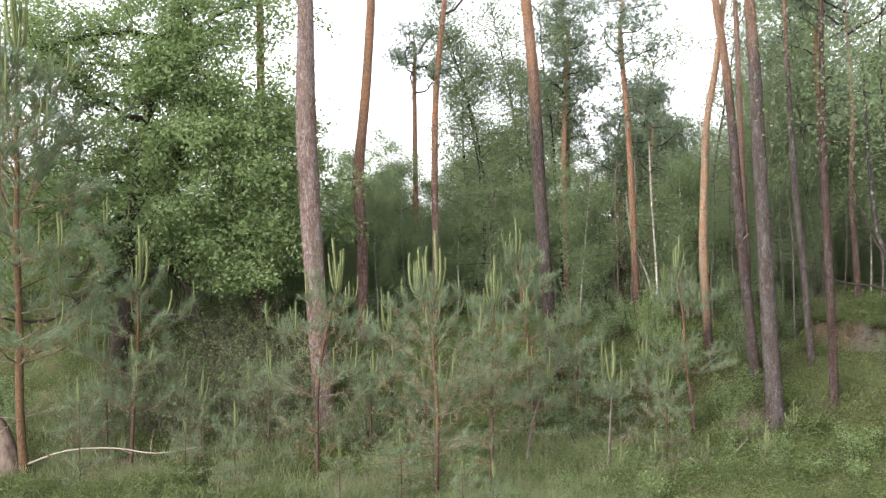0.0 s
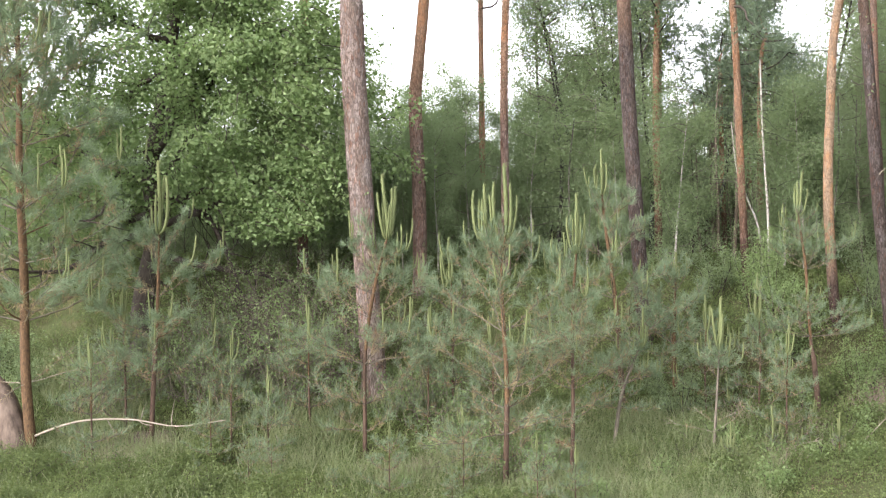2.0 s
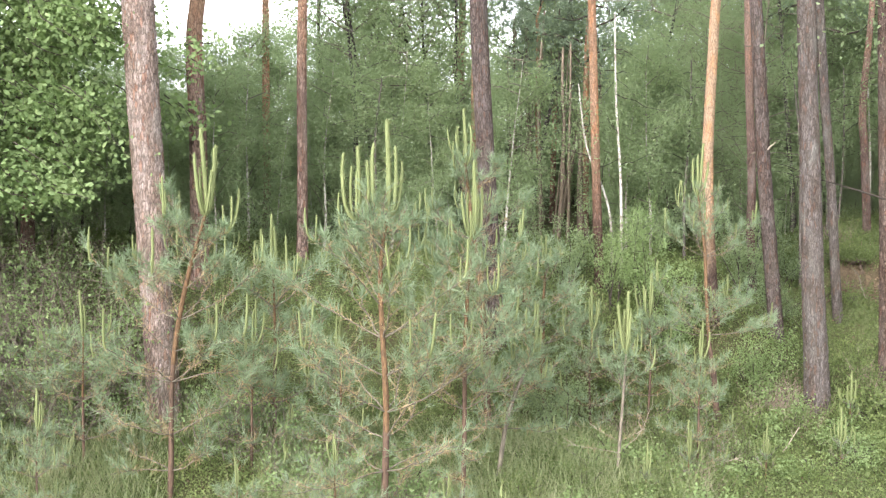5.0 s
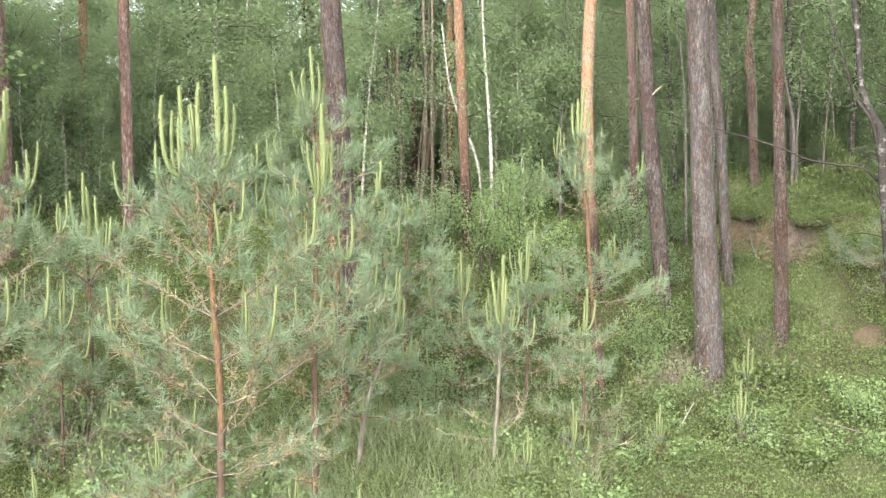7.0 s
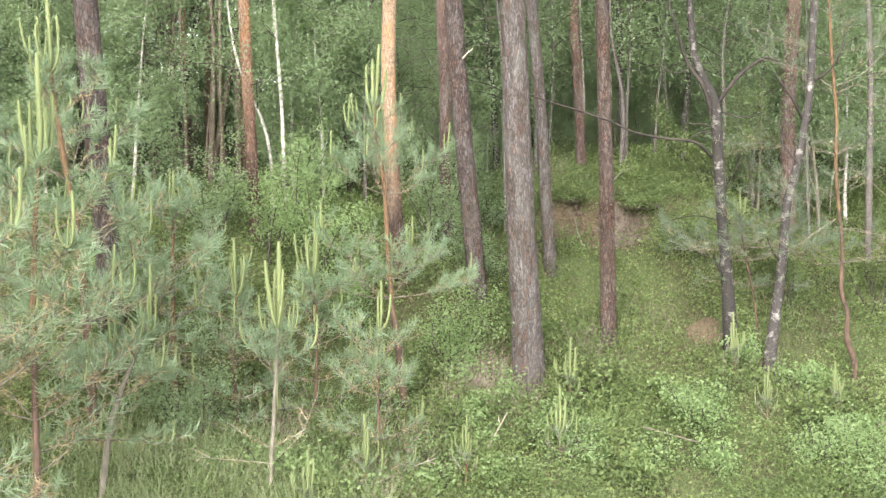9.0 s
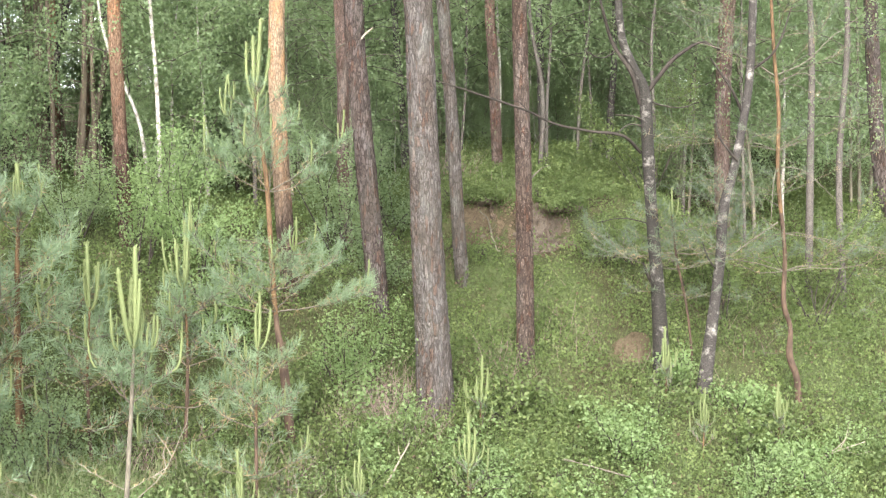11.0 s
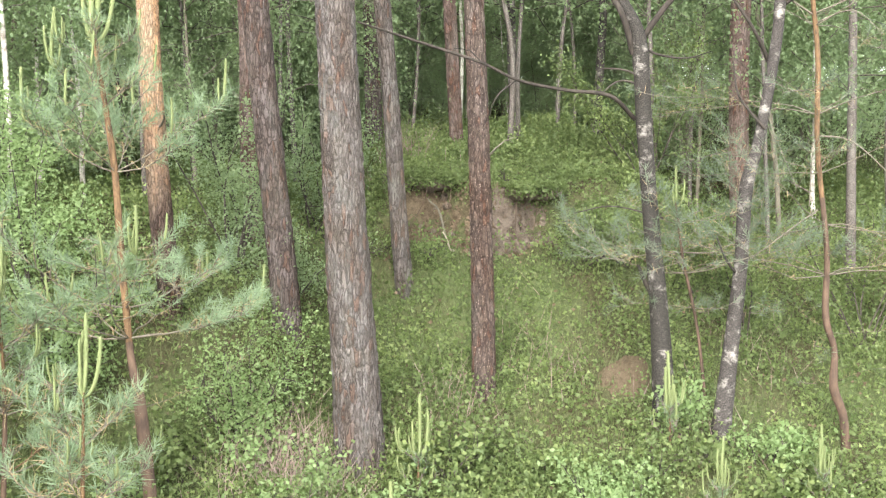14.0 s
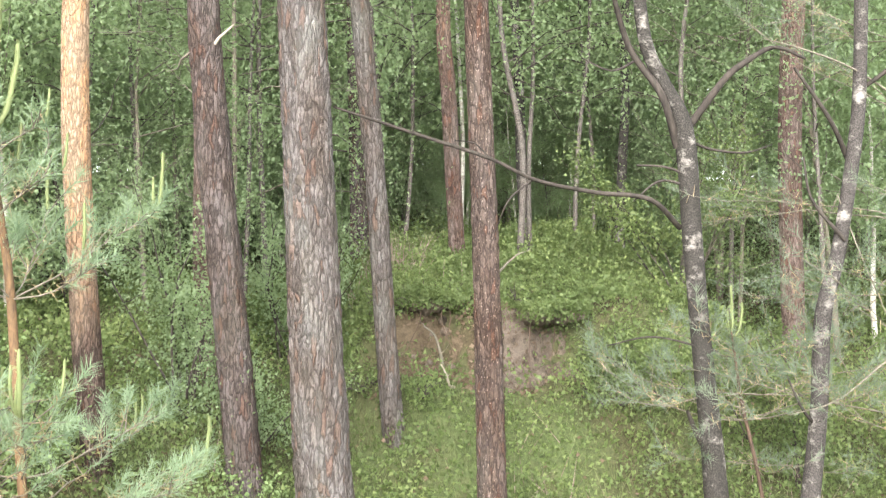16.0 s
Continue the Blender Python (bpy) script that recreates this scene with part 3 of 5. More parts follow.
old_pine(21, "dark brown pine trunk beyond the birches", 1.0, [(7.9, 1.9, .085), (7.72, 2.4, .08), (7.58, 3.8, .075), (7.5, 5.2, .07)], M_BARK_DARK, 10.5, 24, 0.05, 0.08)
old_pine(22, "tall pine with layered crown against the sky", 4.0, [(-2.50, 3.6, .075), (-2.50, 5.2, .065), (-2.48, 7.6, .055)], M_BARK_WARM, 9.6, 12, crown=(22, 1.15, 60), low=5.9)
old_pine(23, "small far pine with layered crown", 5.0, [(-0.95, 3.6, .05), (-0.93, 5.0, .045), (-0.93, 6.4, .03)], M_BARK_FLAME, 7.3, 10, crown=(20, 1.1, 46), low=4.9)

bm = bmesh.new()
bmesh.ops.create_icosphere(bm, subdivisions=3, radius=0.026)
for v in bm.verts:
    v.co = Vector((v.co.x, v.co.y * 0.6, v.co.z * 1.25)) * (1 + 0.3 * noise.noise(v.co * 60))
me = bpy.data.meshes.new("knot")
bm.to_mesh(me)
bm.free()
me.materials.append(M_DARKWOOD)
part("knot", me, stout, "dark branch knot").location = np.array([2.345, -0.688, 2.80]) - np.array(stout.location)
o = np.array(leaning.location)
part("dead_branch", mesh_of("dead_branch", *tubes([np.array([(1.90, 0.0, 3.56, .012), (1.95, -0.03, 3.63, .010), (2.03, -0.05, 3.70, .006)]) - (*o, 0)], 6), M_PALETWIG, True), leaning, "pale broken branch stub")


# ---------------------------------------------------------------- leafy trees
def leafy_tree(seed, height, reach, n_leaves, size, leaf_mat, wood_mat, r0, low=0.12, limbs_n=16, droop=0.4, lean=0.0, spread=0.13, tiny=False):
    """Arrays of the trunk, the twigs and the leaves of a young broad-leaved tree that stands at the origin."""
    rng = np.random.default_rng(seed)
    trunk = limb(rng, (0, 0, -0.08), (lean, 0, 1), height, r0, 10, 0.05, 0.05, 0.12)
    twigs, at = [], []
    for i in range(limbs_n):
        f = low + (1 - low) * (i + rng.uniform(0, 0.8)) / limbs_n
        q = np.array([np.interp(f * 9, np.arange(10), trunk[:, k]) for k in range(3)])
        a = 2.4 * i + rng.uniform(-0.6, 0.6)
        ln = reach * (1.05 - 0.75 * abs(f - 0.4)) * rng.uniform(0.5, 1.2)
        lb = limb(rng, q, (math.cos(a), math.sin(a), rng.uniform(0.2, 0.9)), ln, r0 * 0.4, 7, -0.02, 0.2)
        twigs.append(lb)
        for k in range(4):
            p, d = along(rng, lb, 1, 0.25, 0.95)
            tw = limb(rng, p[0], d[0] + rng.normal(size=3) * 0.8, ln * 0.45, r0 * 0.16, 5, -0.08, 0.22)
            twigs.append(tw)
            c, _ = along(rng, tw, max(2, n_leaves // (limbs_n * 6)), 0.1, 1.0)
            at.append(c)
        c, _ = along(rng, lb, max(2, n_leaves // (limbs_n * 3)), 0.3, 1.0)
        at.append(c)
    at = np.vstack(at)
    at = at + rng.normal(size=at.shape) * spread
    return (mesh_of("trunk", *tubes([trunk], 8), wood_mat, True), mesh_of("twigs", *tubes([t[::2] for t in twigs], 3), M_TWIG, True),
            mesh_of("crown", *(small_leaves if tiny else leaves)(rng, at, size, droop), leaf_mat))


def plant_tree(meshes, name, label, at, group=""):
    t = thing(name, label, "tree", at, group)
    for n, me in zip(("trunk", "branchwork", "crown"), meshes):
        tagged(part(n, me, t), kind="" if n == "trunk" else "stuff")
    return t


def standing(x, y, turn, s, sz=None):
    return Matrix.LocRotScale((x, y, float(ground_z(x, y)) - 0.02), Euler((0, 0, turn)), (s, s, sz or s))


rng = np.random.default_rng(77)
NEAR_KINDS = [plant_tree(leafy_tree(100 + i, 3.4, 1.05, 17000, 0.036, M_BIRCHLEAF if i % 2 else M_FARLEAF, M_BIRCH_THIN if i % 2 else M_DARKWOOD, 0.028, 0.10, 20, tiny=True), "birch_tree" if i % 2 else "young_tree",
                         "young birch with dense fresh green leaves" if i % 2 else "young leafy tree in the dense thicket", (0, 0, 0), "thicket") for i in range(4)]
FAR_KINDS = [plant_tree(leafy_tree(120 + i, 4.6, 1.5, 15000, 0.058, M_FARLEAF, M_DARKWOOD, 0.04, 0.08, 18, spread=0.2, tiny=True), "young_tree", "leafy tree deeper in the wood", (0, 0, 0), "thicket") for i in range(3)]
RIGHT_KINDS = [plant_tree(leafy_tree(130 + i, 5.2, 1.35, 26000, 0.0225, M_BIRCHLEAF if i != 1 else M_FARLEAF, M_TWIG, 0.026, 0.12, 28, spread=0.17, tiny=True), "birch_tree",
                          "taller young birch in the leafy wall behind the bank", (0, 0, 0), "thicket") for i in range(3)]
spots = []
for x in np.arange(-19, 10.5, 0.66):          # the front of the thicket
    gap = -1.75 < x < -0.25                    # a dark opening between the stems
    for y0, keep in ((2.0, 0.85), (3.1, 1.0)):
        if rng.uniform() > keep or gap:
            continue
        xx, yy = x + rng.uniform(-0.3, 0.3), y0 + rng.uniform(-0.35, 0.5)
        if 2.2 < xx < 5.5 and yy < 4.3:
            continue
        if xx > 1.2:
            if rng.uniform() < 0.8:
                spots.append((RIGHT_KINDS[int(rng.integers(3))], xx, yy + 0.2, rng.uniform(0.75, 1.08)))
        else:
            spots.append((NEAR_KINDS[int(rng.integers(4))], xx, yy, rng.uniform(0.64, 0.92)))
for x in np.arange(-22, 12, 1.05):
    for y0 in (4.6, 6.4):
        xx = x + rng.uniform(-0.4, 0.4)
        if y0 < 5 and (-1.9 < xx < -0.1 or 2.6 < xx < 4.8):
            continue
        if xx > 1.7 and y0 < 5:
            spots.append((RIGHT_KINDS[int(rng.integers(3))], xx, y0 + rng.uniform(-0.6, 0.6), rng.uniform(0.9, 1.15)))
        else:
            spots.append((NEAR_KINDS[int(rng.integers(4))] if y0 < 5 else FAR_KINDS[int(rng.integers(3))], xx, y0 + rng.uniform(-0.6, 0.6), (0.74 if y0 < 5 else 0.52 if xx < 1.7 else 1.05) * rng.uniform(0.75, 1.0)))
for x in np.arange(-30, 16, 1.6):
    for y0 in (9.0, 14.0):
        spots.append((FAR_KINDS[int(rng.integers(3))], x + rng.uniform(-0.7, 0.7), y0 + rng.uniform(-1.2, 1.2), rng.uniform(0.50, 0.66) * (1.0 if x < 1.8 else 1.8) * (1.0 + 0.02 * y0)))
for x, y in ((2.4, 5.0), (3.7, 5.5), (4.9, 5.2), (3.0, 6.2), (4.2, 6.6), (5.4, 6.6), (6.6, 5.4), (1.9, 4.2), (7.6, 4.4)):
    spots.append((RIGHT_KINDS[int(rng.integers(3))], x, y, rng.uniform(0.9, 1.15)))
for x in np.arange(0.4, 8.6, 0.75):
    spots.append((FAR_KINDS[int(rng.integers(3))], x + rng.uniform(-0.3, 0.3), rng.uniform(7.2, 8.8), rng.uniform(0.5, 0.68)))
for x in np.arange(1.6, 7.6, 0.6):
    spots.append((FAR_KINDS[int(rng.integers(3))], x + rng.uniform(-0.2, 0.2), rng.uniform(5.7, 6.9), rng.uniform(0.42, 0.52)))
for x in np.arange(2.1, 6.0, 0.36):
    spots.append((RIGHT_KINDS[int(rng.integers(3))], x + rng.uniform(-0.15, 0.15), rng.uniform(4.3, 5.2), rng.uniform(0.75, 1.0)))
for x in np.arange(-10.5, -5.2, 0.75):
    spots.append((NEAR_KINDS[int(rng.integers(4))], x + rng.uniform(-0.25, 0.25), rng.uniform(0.9, 1.7), rng.uniform(0.55, 0.72)))
for x in np.arange(1.6, 6.4, 0.27):
    spots.append((NEAR_KINDS[int(rng.integers(4))], x + rng.uniform(-0.15, 0.15), rng.uniform(3.5, 4.4), rng.uniform(0.30, 0.46)))
spots += [(FAR_KINDS[0], -1.5, 6.2, 0.7), (FAR_KINDS[1], -0.6, 6.4, 0.72), (FAR_KINDS[2], -1.0, 7.4, 0.8)]
for k, x, y, s in spots:
    copy_thing(k, standing(x, y, rng.uniform(0, 6.28), s, s * rng.uniform(0.9, 1.1)))
for i, k in enumerate(NEAR_KINDS):
    k.matrix_basis = standing((-6.6, -3.4, 0.9, 7.2)[i], (2.6, 2.3, 2.4, 2.2)[i], i, 0.95)
for i, k in enumerate(RIGHT_KINDS):
    k.matrix_basis = standing((3.4, 6.3, 8.4)[i], (5.0, 3.2, 2.6)[i], i, 1.0)
for i, k in enumerate(FAR_KINDS):
    k.matrix_basis = standing((-11.0, 4.0, 10.5)[i], 7.0, i, 1.0)

# bare dark stems and dead side twigs in the shade of the opening
rr = np.random.default_rng(170)
for i in range(18):
    x, y = -1.75 + 1.5 * (i + rr.uniform(0, 1)) / 18, rr.uniform(2.7, 4.6)
    h, r = rr.uniform(3.0, 3.8), (0.05, 0.04, 0.03, 0.022, 0.018)[i % 5]
    t = thing("dead_tree", "bare dark stem standing in deep shade", "tree", (x, y, float(ground_z(x, y))), "shaded stems")
    part("trunk", mesh_of("trunk", *tubes([limb(rr, (0, 0, -0.05), (rr.normal() * 0.05, 0, 1), h, r, 9, 0.03, 0.04, 0.5)], 8), M_HEARTSHADE, True), t)
    for k in range(7):
        a = rr.uniform(0, 6.28)
        part("dead_branch", mesh_of("dead_branch", *tubes([limb(rr, (0, 0, rr.uniform(0.3, 3.0)), (math.cos(a), math.sin(a), 0.1), rr.uniform(0.3, 0.8), 0.007, 6, -0.02, 0.15)], 4), M_HEARTSHADE, True), t)

# tall thin birches that show against the sky
for i, (x, y, h, lean) in enumerate(((-4.1, 2.75, 6.2, 0.02), (-3.4, 3.3, 5.6, 0.04), (-2.8, 3.0, 5.0, -0.03), (4.4, 2.6, 6.5, 0.0), (5.3, 3.0, 6.2, 0.05), (2.9, 3.4, 6.6, 0.02), (-3.75, 2.9, 7.4, 0.0), (-3.05, 3.1, 7.0, 0.02), (-2.45, 3.3, 6.6, 0.0), (-1.35, 3.6, 6.0, 0.02), (0.6, 3.4, 6.6, -0.02), (-4.65, 4.0, 6.2, 0.0))):
    t = plant_tree(leafy_tree(140 + i, h, 1.15, 12000, 0.042, M_BIRCHLEAF, M_BIRCH, 0.05, 0.3, 24, 0.6, lean, 0.18), "birch_tree", "tall airy birch with hanging leaves", (x, y, float(ground_z(x, y))), "tall birches")


# ---------------------------------------------------------------- the oak
def oak():
    rng = np.random.default_rng(9)
    t = thing("oak_tree", "spreading oak with low crooked branches and dense bright leaves", "tree", (-10.9, -1.2, float(ground_z(-10.9, -1.2))))
    base = np.array(t.location)
    trunk = np.array([(0, 0, -0.1, .26), (0.1, 0, 1.2, .2), (0.35, 0.05, 2.4, .18), (0.3, 0, 3.8, .15), (0.7, 0.1, 5.6, .11), (0.9, 0, 7.6, .06)])
    trunk = smooth_line(trunk, 5)
    part("trunk", mesh_of("trunk", *tubes([resample(trunk, 0.08)], 20, plates(0.08, 1.0)), M_DARKWOOD, True), t)
    boughs, twigs, at = [], [], []
    for i in range(30):
        z = 1.9 + 6.0 * (i + rng.uniform(0, 0.6)) / 30
        p0 = np.array([np.interp(z, trunk[:, 2], trunk[:, k]) for k in range(3)])
        a = 2.399 * i + rng.uniform(-0.4, 0.4)
        if i % 3 == 0:
            a = rng.uniform(-0.7, 0.5)          # long boughs over the open ground
        ln = 3.6 * rng.uniform(0.75, 1.05) * (1.0 if z < 5.2 else 0.72)
        up = -0.12 if z < 3.2 else 0.25 + 0.1 * rng.uniform()
        b = limb(rng, p0, (math.cos(a), math.sin(a) * 0.7, up), ln, 0.075, 12, 0.015, 0.22, 0.12)
        boughs.append(b)
        for k in range(13):
            q, d = along(rng, b, 1, 0.22, 1.0)
            tw = limb(rng, q[0], d[0] + rng.normal(size=3) * 0.75, rng.uniform(0.5, 1.15), 0.016, 6, 0.04, 0.25)
            twigs.append(tw)
            c, _ = along(rng, tw, 105, 0.15, 1.05)
            at.append(c + rng.normal(size=c.shape) * (0.15, 0.15, 0.11))
    # the outer leaves of the crown, in hanging sprays
    for i in range(930):
        d = unit(rng.normal(size=3))
        c = np.array([-0.4, 0.0, 5.5]) + d * (5.2, 2.2, 4.2) * rng.uniform(0.3, 1.0) ** 0.5
        c += (0.8 * math.sin(1.7 * c[2]), 0, 0.5 * math.sin(1.1 * c[0]))
        if c[2] < 2.0 or (c[2] < 2.7 and rng.uniform() < 0.5):
            continue
        tw = limb(rng, c, d + (0, 0, -0.2), rng.uniform(0.5, 1.0), 0.010, 6, -0.03, 0.25)
        twigs.append(tw)
        q, _ = along(rng, tw, 95, 0.0, 1.0)
        at.append(q + rng.normal(size=q.shape) * (0.17, 0.17, 0.10))
    for i in range(190):
        c = np.array([rng.uniform(-8.6, -6.75), rng.uniform(-2.3, -0.9), rng.uniform(2.9, 7.0)]) - base
        tw = limb(rng, c, (rng.uniform(0.2, 1.0), rng.normal() * 0.3, -0.25), rng.uniform(0.4, 0.8), 0.009, 6, -0.03, 0.25)
        twigs.append(tw)
        q, _ = along(rng, tw, 80, 0.0, 1.0)
        at.append(q + rng.normal(size=q.shape) * (0.14, 0.14, 0.09))
    at = np.vstack(at)
    at = at[at[:, 2] > 2.55 + 0.35 * np.sin(1.3 * at[:, 0])]
    for b in boughs:
        part("bough", mesh_of("bough", *tubes([b], 8), M_DARKWOOD, True), t)
    tagged(part("branchwork", mesh_of("branchwork", *tubes(twigs, 4), M_DARKWOOD, True), t), kind="stuff")
    part("crown", mesh_of("crown", *leaves(rng, at, 0.082, 0.25, 0.32, 0.25), M_OAK), t)


oak()


# ---------------------------------------------------------------- the two birches by the path
def old_birch(label, y, lines, mats):
    x0, z0 = lines[0][0][0], float(ground_z(lines[0][0][0], y))
    t = thing("birch_tree", label, "tree", (x0, y, z0), "old birches")
    for i, rows in enumerate(lines):
        pts = [(x - x0, 0.0 if i == 0 else 0.06 * math.sin(2.5 * k + i), z - z0, r) for k, (x, z, r) in enumerate(rows)]
        if i == 0:
            pts[0] = (pts[0][0], 0, -0.1, pts[0][3] * 1.15)
        line = resample(smooth_line(pts, 6), 0.04)
        part("trunk" if i == 0 else "branch", mesh_of("trunk" if i == 0 else "branch", *tubes([line], 18 if i == 0 else 8, plates(0.07, 1.4) if i == 0 else None), mats[min(i, len(mats) - 1)], True), t)
    return t


b1 = old_birch("forked old birch with blackened white bark", -0.5, [
    [(4.67, 0.44, .078), (4.62, 1.21, .066), (4.55, 1.91, .056), (4.50, 2.51, .055), (4.455, 3.10, .057), (4.34, 3.36, .043), (4.23, 3.62, .037), (4.18, 4.1, .034), (4.09, 5.0, .028), (4.04, 6.4, .018)],
    [(4.46, 3.08, .024), (4.67, 3.38, .021), (4.80, 3.49, .018), (5.02, 3.60, .013), (5.15, 3.52, .008)],
    [(4.45, 2.58, .016), (4.23, 2.73, .014), (3.96, 2.77, .012), (3.61, 2.83, .011), (3.35, 2.94, .010), (3.01, 3.06, .010), (2.52, 3.19, .006)],
    [(4.42, 3.02, .024), (4.31, 3.30, .021), (4.16, 3.58, .018), (4.00, 3.95, .012), (3.84, 4.5, .007)],
    [(4.50, 2.84, .009), (4.36, 2.91, .007), (4.19, 2.92, .005)], [(4.49, 2.79, .009), (4.34, 2.84, .007), (4.15, 2.72, .004)],
    [(4.47, 3.06, .009), (4.62, 3.02, .008), (4.78, 2.99, .006), (5.0, 3.05, .003)], [(4.60, 1.33, .020), (4.51, 1.46, .016), (4.45, 1.58, .009)],
    [(4.2, 3.5, .008), (4.02, 3.42, .006), (3.88, 3.50, .004)], [(3.6, 2.83, .006), (3.45, 2.72, .005), (3.40, 2.55, .003)],
    [(3.35, 2.94, .005), (3.28, 3.02, .004), (3.18, 3.04, .003)], [(4.62, 1.9, .007), (4.3, 1.98, .005), (4.0, 1.94, .003)]], (M_BIRCH_DARK, M_BIRCHLIMB))
b2 = old_birch("leaning birch with black and white patched bark", -0.8, [
    [(4.93, 0.46, .064), (5.02, 1.06, .053), (5.08, 1.58, .047), (5.11, 2.09, .046), (5.20, 2.43, .039), (5.30, 2.98, .038), (5.34, 3.36, .037), (5.36, 4.15, .035), (5.40, 5.4, .024), (5.34, 6.6, .014)],
    [(5.29, 2.95, .016), (5.15, 3.15, .013), (4.95, 3.42, .008)], [(5.34, 3.3, .014), (5.55, 3.5, .011), (5.75, 3.9, .006)],
    [(5.08, 1.5, .010), (4.96, 1.62, .008), (4.93, 1.78, .005)], [(5.22, 2.5, .012), (5.06, 2.72, .008), (5.02, 2.95, .005)]], (M_BIRCH, M_BIRCHLIMB))
for b, seed, spot in ((b1, 31, (-0.55, 0.1, 5.6)), (b2, 32, (0.4, 0.1, 5.8))):
    r2 = np.random.default_rng(seed)
    at = r2.normal(size=(2600, 3)) * (0.9, 0.8, 0.8) + spot
    part("crown", mesh_of("crown", *leaves(r2, at[np.abs(at[:, 2] - spot[2]) < 1.5], 0.06, 0.5), M_BIRCHLEAF), b)

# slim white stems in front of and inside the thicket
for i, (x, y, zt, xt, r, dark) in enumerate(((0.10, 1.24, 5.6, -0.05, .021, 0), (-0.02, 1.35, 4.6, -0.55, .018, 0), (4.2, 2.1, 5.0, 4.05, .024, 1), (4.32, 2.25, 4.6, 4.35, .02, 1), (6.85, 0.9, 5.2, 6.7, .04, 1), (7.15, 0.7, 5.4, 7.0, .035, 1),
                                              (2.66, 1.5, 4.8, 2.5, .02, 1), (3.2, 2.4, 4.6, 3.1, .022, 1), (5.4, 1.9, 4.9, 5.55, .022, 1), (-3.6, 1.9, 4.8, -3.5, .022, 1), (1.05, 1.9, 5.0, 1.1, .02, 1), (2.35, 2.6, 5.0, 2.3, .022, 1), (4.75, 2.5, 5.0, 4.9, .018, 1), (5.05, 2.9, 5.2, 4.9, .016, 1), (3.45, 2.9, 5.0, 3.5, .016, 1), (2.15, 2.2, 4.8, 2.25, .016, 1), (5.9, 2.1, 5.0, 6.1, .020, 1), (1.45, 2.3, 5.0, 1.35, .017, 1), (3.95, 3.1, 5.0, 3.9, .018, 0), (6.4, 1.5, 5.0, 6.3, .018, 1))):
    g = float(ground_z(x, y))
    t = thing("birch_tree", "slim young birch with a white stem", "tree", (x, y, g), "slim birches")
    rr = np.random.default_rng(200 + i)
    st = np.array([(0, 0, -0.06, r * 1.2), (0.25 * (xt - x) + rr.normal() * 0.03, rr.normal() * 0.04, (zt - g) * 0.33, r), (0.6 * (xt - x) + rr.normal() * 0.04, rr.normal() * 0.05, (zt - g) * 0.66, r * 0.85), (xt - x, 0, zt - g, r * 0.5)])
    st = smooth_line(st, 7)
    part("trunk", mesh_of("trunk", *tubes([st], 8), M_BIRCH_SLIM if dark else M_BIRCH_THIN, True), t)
    tw, at = [], []
    for k in range(12):
        q, d = along(rr, st, 1, 0.42, 1.0)
        lb = limb(rr, q[0], rr.normal(size=3) * (1, 1, 0.3) + UP * 0.4, rr.uniform(0.4, 0.9), 0.007, 6, -0.05, 0.2)
        tw.append(lb)
        c, _ = along(rr, lb, 150, 0.1, 1.0)
        at.append(c + rr.normal(size=c.shape) * 0.14)
    tagged(part("branchwork", mesh_of("branchwork", *tubes(tw, 4), M_DARKWOOD, True), t), kind="stuff")
    part("crown", mesh_of("crown", *leaves(rr, np.vstack(at), 0.032, 0.5), M_BIRCHLEAF), t)


# ---------------------------------------------------------------- young pines
def candle_mesh(seed, bend):
    """A pale shoot one metre long that leaves sideways and then stands up, set all round with short needles."""
    rng = np.random.default_rng(seed)
    line = np.array([(0, 0, 0, .026), (bend * 0.45, 0, 0.07, .034), (bend * 0.78, 0.01, 0.24, .040), (bend * 0.95, 0.02, 0.5, .041), (bend * 1.03, 0.01, 0.78, .037), (bend * 1.0, 0.01, 0.95, .032), (bend, 0.01, 1.0, .012)])
    line = smooth_line(line, 2)
    v, f = tubes([line], 5)
    tri = np.vstack([f[:, (0, 1, 2)], f[:, (0, 2, 3)]])
    at, d = along(rng, line, 80, 0.02, 0.99)
    out = unit(rng.normal(size=at.shape) * (1, 1, 0.05))
    nv, nf = needles(rng, at + out * 0.030, unit(out * 0.75 + d * 0.42), 0.060, 0.020)
    return mesh_of("candle", np.vstack([v, nv]), np.vstack([tri, nf + len(v)]), M_CANDLE, False)


CANDLES = [candle_mesh(300 + i, b) for i, b in enumerate((0.15, 0.23, 0.30, 0.10))]
STRAIGHT_CANDLE = candle_mesh(310, 0.04)


def put_candle(rng, parent, at, out, length, straight=False):
    """A shoot that bends away towards the side named by out."""
    ob = part("candle", STRAIGHT_CANDLE if straight else CANDLES[int(rng.integers(4))], parent)
    fat = 0.05 + 0.68 * length
    turn = math.atan2(out[1], out[0]) + rng.uniform(-0.3, 0.3)
    ob.matrix_basis = Matrix.LocRotScale(tuple(at), Euler((rng.normal() * 0.05, rng.normal() * 0.05, turn)), (fat, fat, length))


